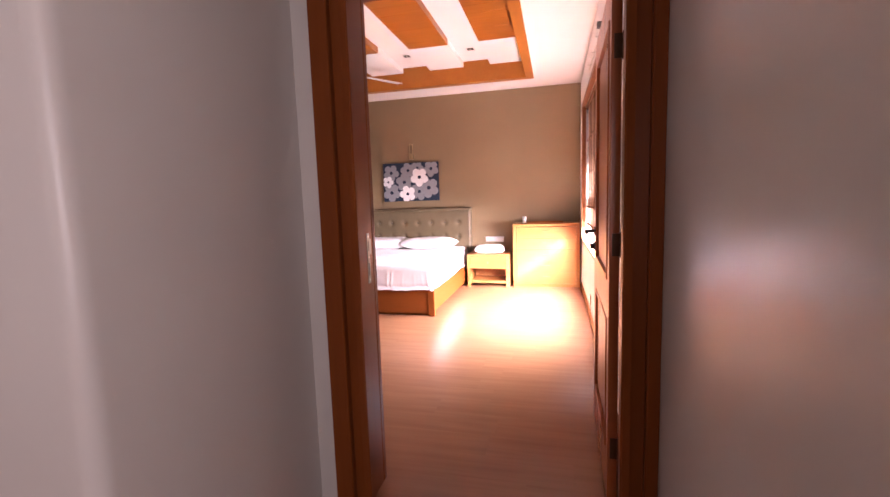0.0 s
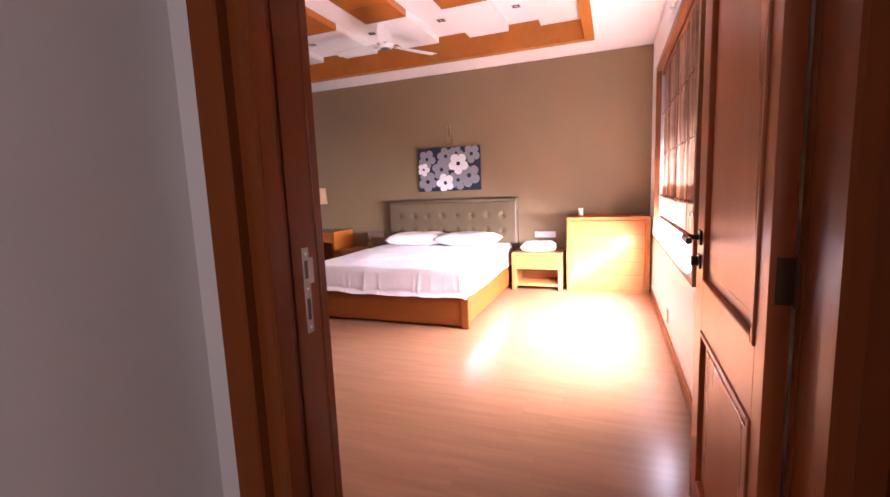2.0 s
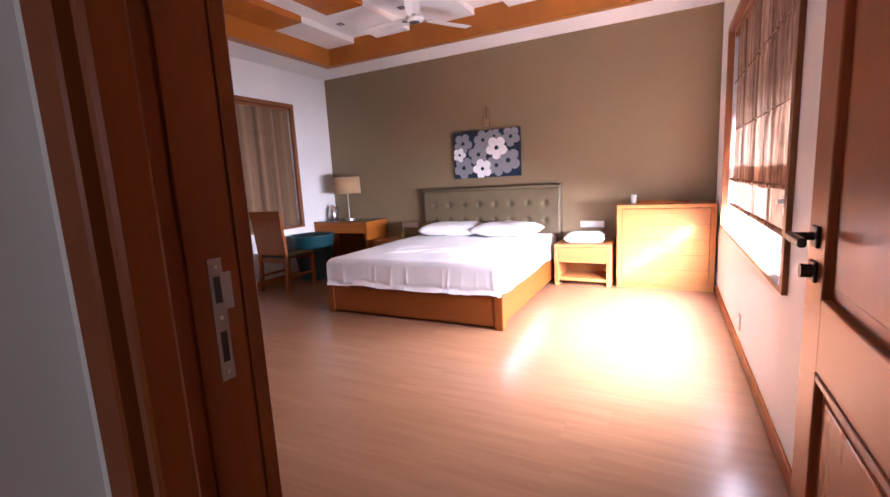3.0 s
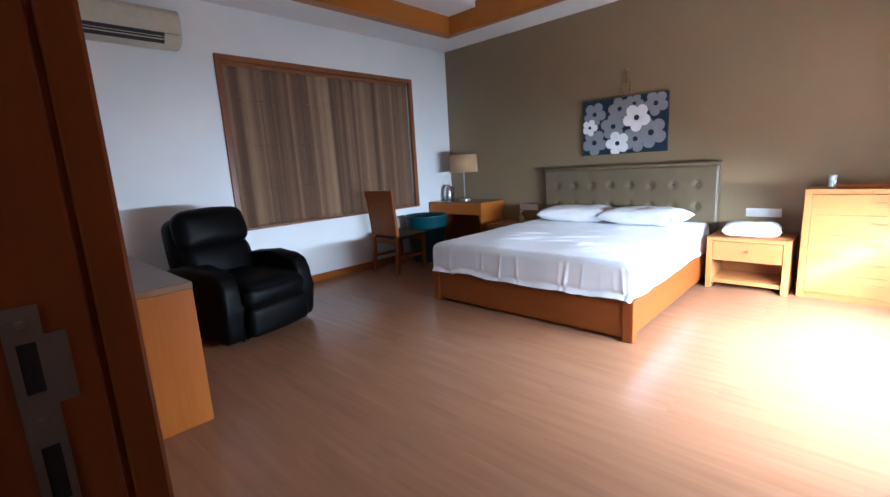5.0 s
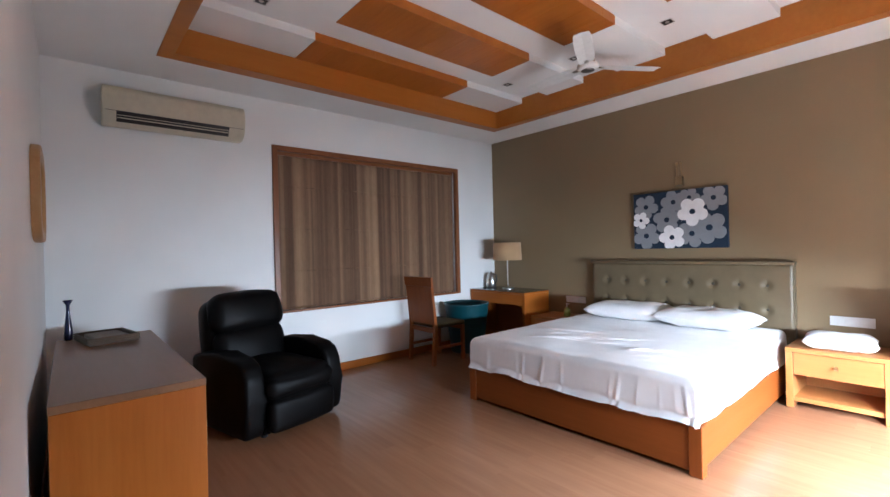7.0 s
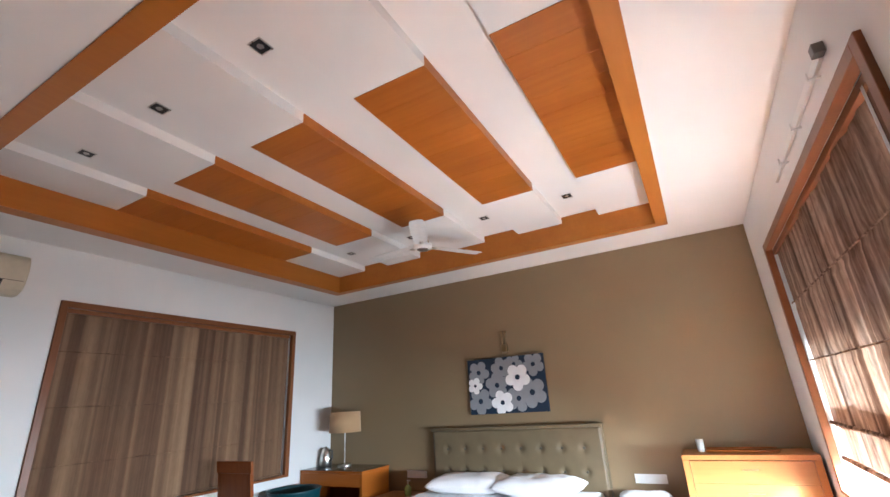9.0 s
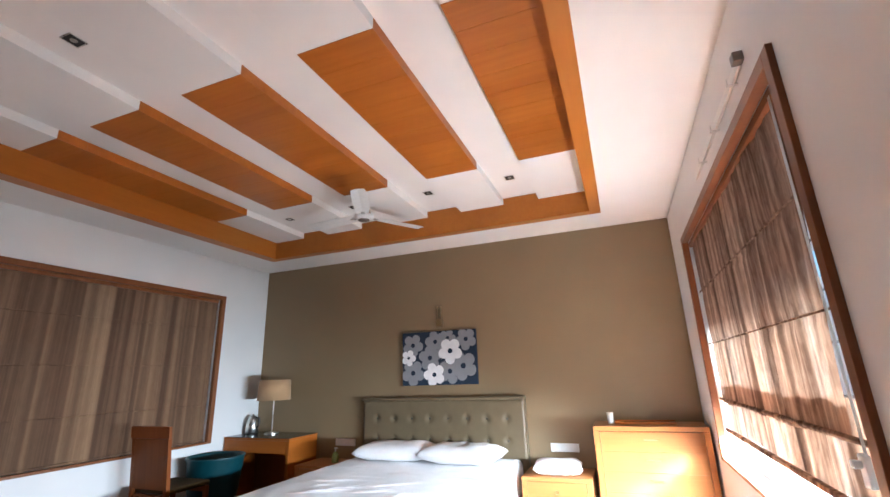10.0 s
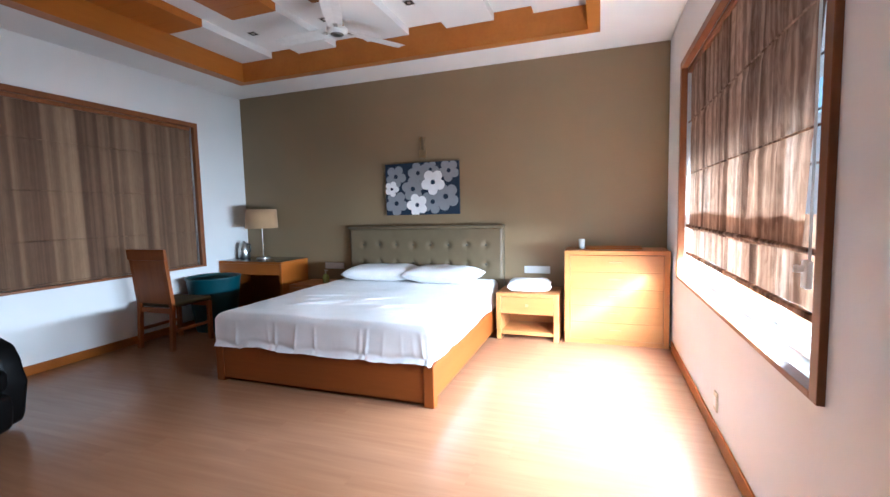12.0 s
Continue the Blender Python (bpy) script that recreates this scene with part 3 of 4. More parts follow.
def mattress():
    """Mattress under a white sheet that hangs loosely over the foot."""
    x0, x1, y0, y1, z0, z1 = -3.315, -1.465, 7.925, 10.02, 0.276, 0.565
    nx, ny, R = 250, 270, 0.055
    cx, cy = (x0 + x1) / 2, (y0 + y1) / 2
    L, D, H = (x1 - x0) / 2, (y1 - y0) / 2, z1 - z0
    bm = B()
    over = H

    def place(u, v):
        # u, v run over the flat sheet, past the edges where it hangs
        def fold(w, half):
            a = abs(w)
            if a <= half - R:
                return w, 0.0
            s = a - (half - R)
            arc = R * math.pi / 2
            if s < arc:
                t = s / R
                return math.copysign(half - R + R * math.sin(t), w), R * (1 - math.cos(t))
            return math.copysign(half, w), R + (s - arc)
        x, dx = fold(u, L)
        y, dy = fold(v, D)
        d = min(max(dx, dy) + 0.3 * min(dx, dy), over)
        hang = min(1.0, d / over)
        wr = noise.noise((u * 2.2, v * 1.6, 0.3)) * 0.006 + noise.noise((u * 3.0 + 2 * v, v * 7.0 - 3 * u, 4.0)) * 0.004
        # thin pulled creases lying aslant over the top
        crease = 0.0
        for px, py, ang, ln, am in CREASES:
            ca, sa = math.cos(ang), math.sin(ang)
            a, b = (u - px) * ca + (v - py) * sa, -(u - px) * sa + (v - py) * ca
            b += 0.02 * math.sin(7 * a + 9 * px)
            if abs(a) < 2.2 * ln and abs(b) < 0.07:
                crease += 0.9 * am * math.exp(-(a / ln) ** 2) * (math.exp(-(b / 0.013) ** 2) - 0.45 * math.exp(-((b - 0.028) / 0.017) ** 2))
        z = H - d + (1 - hang) * (wr + crease + 0.0016 * noise.noise((u * 9 + 6 * v, v * 22 - 8 * u, 5.0)))
        out = hang * (0.002 * math.sin(23 * (u if dy > dx else v) + 2 * noise.noise((u * 3, v * 3, 1))) + 0.008 * noise.noise((u * 6, v * 6, 7)))
        if dy > dx:
            for px in (-0.83, -0.71, -0.66, -0.41, -0.33, -0.13, 0.02, 0.17, 0.41, 0.47, 0.60, 0.72, 0.80, 0.86):
                out += hang * (0.0045 + 0.004 * math.sin(31 * px)) * math.exp(-((u - px - 0.035 * hang * math.sin(9 * px)) / 0.012) ** 2)
        rag = hang * (0.020 + 0.034 * noise.noise((u * 3.1, v * 3.1, 9)) + 0.014 * noise.noise((u * 9, v * 9, 2)))
        tuck = 0.034 * max(0.0, (hang - 0.7) / 0.3) ** 2
        if dy > dx:
            y += math.copysign(out + 0.009 * hang - tuck, v)
        elif dx > 0:
            x += math.copysign(out * 0.5 - 0.5 * tuck, u)
        return x, y, max(z + rag, 0.018)
    span_u, span_v = L - R + R * math.pi / 2 + over - R, D - R + R * math.pi / 2 + over - R
    grid = [[bm.verts.new(place(-span_u + 2 * span_u * i / nx, -span_v + 2 * span_v * j / ny)) for i in range(nx + 1)] for j in range(ny + 1)]
    for a, b in zip(grid, grid[1:]):
        for i in range(nx):
            bm.faces.new((a[i], a[i + 1], b[i + 1], b[i]))
    m = thing("mattress", "mattress covered by a creased white cotton sheet", "mattress", (cx, cy, z0))
    part("core", rbox(B(), -L + 0.03, L - 0.03, -D + 0.03, D - 0.03, 0.0, H - 0.04, 0.04), SHEET, m)
    part("sheet", bm, SHEET, m, "creased white cotton sheet", True)
    return m


mattress()


def pillow_mesh(L, D, H, seed):
    bm = B()
    n, k = 40, 28
    for side in (1, -1):
        grid = []
        for i in range(n + 1):
            row = []
            for j in range(k + 1):
                u, v = 2 * i / n - 1, 2 * j / k - 1
                puff = max(0.0, (1 - abs(u) ** 5.5) * (1 - abs(v) ** 3.6)) ** 0.5
                x = u * L * (1 - 0.05 * (1 - v * v))
                y = v * D * (1 - 0.06 * (1 - u * u))
                z = H * 0.5 + side * H * 0.5 * puff * (1 + 0.16 * noise.noise((u * 2.2 + seed, v * 2.2, side))) + 0.006 * noise.noise((u * 7, v * 6 + seed, side))
                row.append(bm.verts.new((x, y, max(0.0, z))))
            grid.append(row)
        for a, b in zip(grid, grid[1:]):
            for j in range(k):
                bm.faces.new((a[j], a[j + 1], b[j + 1], b[j]))
    bmesh.ops.remove_doubles(bm, verts=bm.verts, dist=0.0008)
    return bm


def pillows():
    for i, (x, y, L, turn) in enumerate(((-2.745, 9.74, 0.405, 4), (-1.995, 9.71, 0.40, -5))):
        whole("pillow", pillow_mesh(L, 0.25, 0.17, 3.7 * i), SHEET, "plump white cotton pillow lying against the headboard", "pillow", (x, y, 0.567), turn, "pillows on the bed", True)
    whole("cushion", pillow_mesh(0.225, 0.17, 0.125, 9.1), SHEET, "small white folded pillow resting on the bedside table", "pillow", (-1.085, 9.83, 0.482), 6, smooth=True)


pillows()


def headboard():
    x0, x1, z1 = -3.365, -1.405, 1.165
    h = thing("headboard", "tall taupe leatherette headboard with rows of sunk buttons", "headboard", ((x0 + x1) / 2, YB - 0.002, 0))
    L = (x1 - x0) / 2
    cols = [-0.785 + 0.2235 * k for k in range(8)]
    zr = [0.50, 0.72, 0.94]
    bm = B()
    nx, nz = 198, 96
    grid = []
    for j in range(nz + 1):
        z = 0.28 + (z1 - 0.03 - 0.28) * j / nz
        row = []
        for i in range(nx + 1):
            x = -L + 0.012 + 2 * (L - 0.012) * i / nx
            d = 0.085
            for bz in zr:
                for bx in cols:
                    r2 = ((x - bx) / 0.045) ** 2 + ((z - bz) / 0.045) ** 2
                    if r2 < 9:
                        d -= 0.022 * math.exp(-r2 * 1.6)
                    if abs(x - bx) < 0.02 and abs(z - bz) < 0.14:
                        d -= 0.004 * math.exp(-((x - bx) / 0.006) ** 2) * math.exp(-((z - bz) / 0.07) ** 2)
            edge = min(x + L - 0.012, L - 0.012 - x, z1 - 0.03 - z) / 0.02
            if edge < 1:
                d -= 0.014 * (1 - max(0, edge)) ** 2
            row.append(bm.verts.new((x, -d, z)))
        grid.append(row)
    for a, b in zip(grid, grid[1:]):
        for i in range(nx):
            bm.faces.new((a[i], a[i + 1], b[i + 1], b[i]))
    part("upholstery", bm, HEADLEATHER, h, "", True)
    part("backing", rbox(B(), -L, L, -0.066, -0.001, 0.0, z1 - 0.03, 0.003), HEADLEATHER, h)
    soft(part("top_ledge", rbox(B(), -L - 0.006, L + 0.006, -0.108, -0.001, z1 - 0.032, z1, 0.008), HEADLEATHER, h, "padded taupe top edge"))
    for bz in zr:
        for bx in cols:
            part("button", lathe(B(), [(0.0125, 0.0), (0.012, 0.004), (0.007, 0.008), (0.001, 0.009)], 12), DARKBUTTON, h, "darker covered button").matrix_local = pose(bx, -0.064, bz, 90, 0, 0)
    return h


headboard()


def bedside_table(x0, x1, label):
    y0, y1, H = 9.635, 10.12, 0.482
    t = thing("bedside_table", label, "bedside table", ((x0 + x1) / 2, (y0 + y1) / 2, 0), group="bedside tables")
    L, D = (x1 - x0) / 2, (y1 - y0) / 2
    part("top", rbox(B(), -L, L, -D, D, H - 0.032, H, 0.004), LIT_TEAK_X, t)
    for s in (-1, 1):
        xa = -L + 0.002 if s < 0 else L - 0.05
        part("side_panel", rbox(B(), xa, xa + 0.048, -D + 0.004, D, 0.0, H - 0.0325, 0.003), LIT_TEAK_Z, t)
    part("back_panel", rbox(B(), -L + 0.05, L - 0.05, D - 0.02, D - 0.002, 0.02, H - 0.033), LIT_TEAK_X, t)
    part("shelf", rbox(B(), -L + 0.0505, L - 0.0505, -D + 0.03, D - 0.021, 0.05, 0.085, 0.002), LIT_TEAK_X, t)
    dr = part("drawer", rbox(B(), -L + 0.053, L - 0.053, -D + 0.006, D - 0.03, 0.27, H - 0.036, 0.003), LIT_TEAK_X, t)
    part("handle", rbox(B(), -0.012, 0.012, -D - 0.012, -D + 0.006, 0.350, 0.374, 0.003), BRASS, dr, "small brass knob")
    return t


bedside_table(-1.400, -0.772, "honey-brown bedside table with one drawer and open shelf")
bedside_table(-3.985, -3.40, "honey-brown bedside table in the shade beside the desk")


def dresser():
    x0, x1, y0, y1, H = -0.722, 0.218, 9.705, 10.125, 0.915
    d = thing("chest_of_drawers", "honey-brown chest of drawers with five flush drawers", "chest of drawers", ((x0 + x1) / 2, (y0 + y1) / 2, 0))
    L, D = (x1 - x0) / 2, (y1 - y0) / 2
    part("top", rbox(B(), -L, L, -D, D, H - 0.04, H, 0.004), LIT_TEAK_X, d)
    for s in (-1, 1):
        xa = -L + 0.001 if s < 0 else L - 0.051
        part("side_panel", rbox(B(), xa, xa + 0.05, -D + 0.002, D - 0.01, 0.0, H - 0.0405, 0.003), LIT_TEAK_Z, d)
    part("back_panel", rbox(B(), -L + 0.0515, L - 0.0515, D - 0.03, D - 0.012, 0.03, H - 0.041), LIT_TEAK_X, d)
    part("plinth", rbox(B(), -L + 0.0515, L - 0.0515, -D + 0.012, -D + 0.04, 0.0, 0.046), LIT_TEAK_X, d)
    n = 5
    for k in range(n):
        z0 = 0.05 + (H - 0.095) * k / n
        z1 = 0.05 + (H - 0.095) * (k + 1) / n
        dr = part("drawer", rbox(B(), -L + 0.0535, L - 0.0535, -D + 0.005, D - 0.035, z0 + 0.0005, z1 - 0.0005, 0.0006, 1), LIT_TEAK_X, d)
        zc = (z0 + z1) / 2 + 0.02
        bm = rbox(B(), -0.055, 0.055, -D - 0.010, -D - 0.004, zc - 0.005, zc + 0.005, 0.002)
        for xs in (-0.045, 0.045):
            tube(bm, (xs, -D - 0.005, zc), (xs, -D + 0.006, zc), 0.003, 6)
        part("handle", bm, BRASS, dr, "slim brass bar handle")
    return d


dresser()


def frosted():
    m = Mat("frosted_glass", 0.4)
    m.b.inputs["Transmission Weight"].default_value = 0.35
    return m.color((0.80, 0.79, 0.76)).m


def tumbler():
    bm = lathe(B(), [(0.016, 0.0), (0.026, 0.003), (0.030, 0.10), (0.027, 0.10), (0.024, 0.012), (0.006, 0.010)], 24)
    whole("candle_glass", bm, frosted(), "small frosted glass standing on the chest of drawers", "glass", (-0.567, 9.90, 0.916), smooth=True)
    t = thing("serving_tray", "thin honey-brown wooden tray on the chest of drawers", "tray", (-0.27, 9.96, 0.916))
    part("base", rbox(B(), -0.26, 0.26, -0.10, 0.10, 0.0, 0.008, 0.003), TEAK_X, t)
    part("rim", rbox(rbox(B(), -0.26, 0.26, -0.10, -0.09, 0.008, 0.02, 0.002), -0.26, 0.26, 0.09, 0.10, 0.008, 0.02, 0.002), TEAK_X, t)


tumbler()


# ---- picture and its lamp ----
def picture():
    x0, x1, z0, z1 = -2.852, -1.918, 1.296, 1.908
    p = thing("painting", "navy canvas painted with large grey and white flowers", "painting", ((x0 + x1) / 2, YB - 0.002, (z0 + z1) / 2))
    W, H = (x1 - x0) / 2, (z1 - z0) / 2
    part("canvas", rbox(B(), -W, W, -0.038, -0.001, -H, H, 0.003), NAVY, p, "navy canvas")
    flowers = ((0.15, 0.75, 0.135, 0, 0.2), (0.46, 0.80, 0.130, 0, 0.7), (0.63, 0.86, 0.105, 0, 0.1), (0.87, 0.82, 0.130, 0, 0.4), (0.385, 0.50, 0.145, 0, 0.9),
               (0.65, 0.245, 0.145, 0, 0.0), (0.825, 0.335, 0.165, 0, 0.5), (0.15, 0.23, 0.150, 0, 0.3), (0.66, 0.615, 0.150, 1, 0.35), (0.09, 0.515, 0.095, 1, 0.1), (0.44, 0.19, 0.135, 1, 0.6))
    for k, (u, v, r, white, tw) in enumerate(flowers):
        bm = B()
        n = 60
        pts = []
        for i in range(n):
            a = 6.28318 * i / n
            rr = r * (0.60 + 0.40 * abs(math.cos(2.5 * (a + tw))) ** 0.55)
            x, z = -W + 2 * W * u + rr * math.cos(a), -H + 2 * H * v + rr * math.sin(a)
            pts.append((max(-W + 0.002, min(W - 0.002, x)), max(-H + 0.002, min(H - 0.002, z))))
        y = -0.0386 - 0.0004 * k
        extruded(bm, pts, y - 0.0004, y + 0.0003, "y")
        f = part("flower", bm, WHITEPAINT if white else GREYPAINT, p, "white flower" if white else "grey flower")
        bm = B()
        lathe(bm, [(0.19 * r, 0), (0.19 * r, 0.0006)], 16)
        part("flower_eye", bm, NAVY, f).matrix_local = pose(-W + 2 * W * u, y - 0.0005, -H + 2 * H * v, 90, 0, 0)
    return p


picture()


def picture_lamp():
    w = thing("wall_lamp", "small brass two-stem wall lamp above the painting", "wall lamp", (-2.36, YB, 1.93))
    part("box", rbox(B(), -0.035, 0.035, -0.05, -0.001, 0.03, 0.12, 0.004), BRASS, w)
    for x in (-0.022, 0.022):
        bm = tube(B(), (x, -0.03, 0.12), (x, -0.035, 0.245), 0.006, 10)
        lathe(bm, [(0.006, 0), (0.013, 0.004), (0.013, 0.028), (0.004, 0.032)], 12, (x, -0.035, 0.24))
        part("stem", bm, BRASS, w)


picture_lamp()


def switch_plate(x0, x1, z, label, n):
    w = thing("switch_plate", label, "switch plate", ((x0 + x1) / 2, YB, z), group="switch plates")
    L = (x1 - x0) / 2
    part("plate", rbox(B(), -L, L, -0.010, -0.0005, -0.040, 0.040, 0.003), SWITCH, w)
    for k in range(n):
        a0 = -L + 0.008 + (2 * L - 0.016) * k / n
        a1 = -L + 0.008 + (2 * L - 0.016) * (k + 1) / n
        part("rocker", rbox(B(), a0 + 0.002, a1 - 0.002, -0.014, -0.0095, -0.031, 0.031, 0.002), SWITCH, w)


switch_plate(-3.79, -3.51, 0.66, "white switch plate on the taupe wall by the desk", 3)
switch_plate(-1.185, -0.905, 0.662, "white three-gang switch plate above the bedside table", 3)


def wall_socket():
    w = thing("wall_socket", "cream socket plate low on the white wall", "socket", (XR, 8.06, 0.21))
    part("plate", rbox(B(), -0.010, -0.0005, -0.035, 0.035, -0.055, 0.055, 0.003), ACPLASTIC, w)
    part("socket", rbox(B(), -0.013, -0.0095, -0.02, 0.02, -0.03, 0.03, 0.002), SWITCH, w)


wall_socket()


# ---- desk corner ----
def desk():
    x0, x1, y0, y1, H = XL + 0.02, -4.05, 9.60, 10.12, 0.765
    d = thing("desk", "honey-brown writing desk with a dark top in the corner", "desk", ((x0 + x1) / 2, (y0 + y1) / 2, 0))
    L, D = (x1 - x0) / 2, (y1 - y0) / 2
    part("top", rbox(B(), -L, L, -D, D, H - 0.03, H - 0.006, 0.003), TEAK_X, d)
    part("glass_top", rbox(B(), -L + 0.004, L - 0.004, -D + 0.004, D, H - 0.0055, H, 0.002), DARKTOP, d, "dark glass sheet")
    part("drawer_front", rbox(B(), -L + 0.04, L - 0.045, -D + 0.004, -D + 0.03, H - 0.17, H - 0.032, 0.003), TEAK_X, d)
    for xa in (-L + 0.001, L - 0.042):
        part("side_panel", rbox(B(), xa, xa + 0.04, -D + 0.003, D - 0.005, 0.0, H - 0.031, 0.003), TEAK_Z, d)
    part("back_panel", rbox(B(), -L + 0.042, L - 0.043, D - 0.03, D - 0.012, 0.10, H - 0.032), CHAIRWOOD, d)
    return d


desk()


def table_lamp():
    t = thing("table_lamp", "table lamp with beige drum shade and steel stem", "table lamp", (-4.625, 9.95, 0.766))
    part("base", lathe(B(), [(0.085, 0), (0.085, 0.012), (0.02, 0.020), (0.008, 0.03)], 28), STEEL, t)
    part("stem", tube(B(), (0, 0, 0.028), (0, 0, 0.46), 0.0075, 12), STEEL, t)
    bm = B()
    n = 40
    rings = []
    for r, z in ((0.205, 0.40), (0.195, 0.648), (0.191, 0.648), (0.201, 0.40)):
        rings.append([bm.verts.new((r * math.cos(6.28318 * i / n), r * math.sin(6.28318 * i / n), z)) for i in range(n)])
    for a, b in zip(rings, rings[1:] + rings[:1]):
        for i in range(n):
            bm.faces.new((a[i], a[(i + 1) % n], b[(i + 1) % n], b[i]))
    part("shade", bm, SHADE, t, "beige linen drum shade", True)
    bm = tube(B(), (-0.196, 0, 0.62), (0.196, 0, 0.62), 0.002, 6)
    tube(bm, (0, -0.196, 0.62), (0, 0.196, 0.62), 0.002, 6)
    tube(bm, (0, 0, 0.46), (0, 0, 0.62), 0.004, 6)
    part("shade_carrier", bm, STEEL, t)


table_lamp()


def kettle():
    k = thing("kettle", "polished steel kettle standing on the desk", "kettle", (-4.93, 9.93, 0.766))
    part("body", lathe(B(), [(0.070, 0), (0.078, 0.01), (0.074, 0.10), (0.058, 0.18), (0.045, 0.205), (0.015, 0.215), (0.012, 0.232), (0.002, 0.234)], 28), STEEL, k, "", True)
    bm = B()
    for a, b in (((0.055, 0, 0.19), (0.105, 0, 0.185)), ((0.105, 0, 0.185), (0.112, 0, 0.10)), ((0.112, 0, 0.10), (0.07, 0, 0.06))):
        tube(bm, a, b, 0.010, 8)
    part("handle", bm, DARK, k, "black plastic handle")


kettle()


def soap_bottle():
    s = thing("pump_bottle", "yellow-green pump bottle on the bedside table", "bottle", (-3.60, 9.86, 0.483))
    part("body", lathe(B(), [(0.034, 0), (0.038, 0.006), (0.038, 0.085), (0.018, 0.105), (0.014, 0.115)], 20), SOAP, s, "", True)
    bm = tube(B(), (0, 0, 0.114), (0, 0, 0.15), 0.006, 8)
    rbox(bm, -0.012, 0.03, -0.009, 0.009, 0.148, 0.160, 0.003)
    part("pump", bm, SWITCH, s, "white pump")


soap_bottle()


def side_chair():
    c = thing("side_chair", "red-brown wooden chair with tall panel back and olive seat", "chair", (-4.64, 8.64, 0))
    W, D = 0.245, 0.235
    for x in (-W, W - 0.04):
        bm = B()
        extruded(bm, [(-D - 0.03, 0.0), (-D + 0.012, 0.0), (-D + 0.04, 0.45), (-D - 0.02, 1.0), (-D - 0.052, 1.0), (-D, 0.45)], x, x + 0.04, "x")
        part("back_leg", bm, CHAIRWOOD, c)
        part("front_leg", rbox(B(), x, x + 0.04, D - 0.04, D, 0.0, 0.425, 0.004), CHAIRWOOD, c)
        part("side_stretcher", rbox(B(), x + 0.008, x + 0.032, -D + 0.02, D - 0.04, 0.18, 0.21, 0.003), CHAIRWOOD, c)
    for ya in (-D + 0.012, D - 0.036):
        part("seat_rail", rbox(B(), -W + 0.041, W - 0.041, ya, ya + 0.025, 0.37, 0.425, 0.003), CHAIRWOOD, c)
    soft(part("seat", rbox(B(), -W + 0.002, W - 0.002, -D + 0.03, D + 0.01, 0.427, 0.475, 0.016, 3), SEATCLOTH, c, "olive upholstered seat"))
    bm = rbox(B(), -W + 0.0405, W - 0.0405, -0.011, 0.011, -0.27, 0.174, 0.005)
    crest = rbox(B(), -W - 0.018, W + 0.018, -0.016, 0.014, 0.175, 0.285, 0.008)
    part("crest_rail", crest, CHAIRWOOD, c, "broad wooden top rail").matrix_local = pose(0, -D - 0.018, 0.74, 5.5, 0, 0)
    part("backrest", bm, CHAIRWOOD, c, "plain wooden back panel").matrix_local = pose(0, -D - 0.016, 0.74, 5.5, 0, 0)
    return c


side_chair()


def teal_tub():
    t = thing("waste_bin", "teal plastic bin standing between chair and desk", "bin", (-4.72, 9.22, 0))
    bm = lathe(B(), [(0.21, 0), (0.215, 0.01), (0.29, 0.60), (0.30, 0.615), (0.30, 0.63), (0.285, 0.63), (0.275, 0.60), (0.20, 0.02), (0.05, 0.018)], 40)
    part("body", bm, TEAL, t, "", True)


teal_tub()


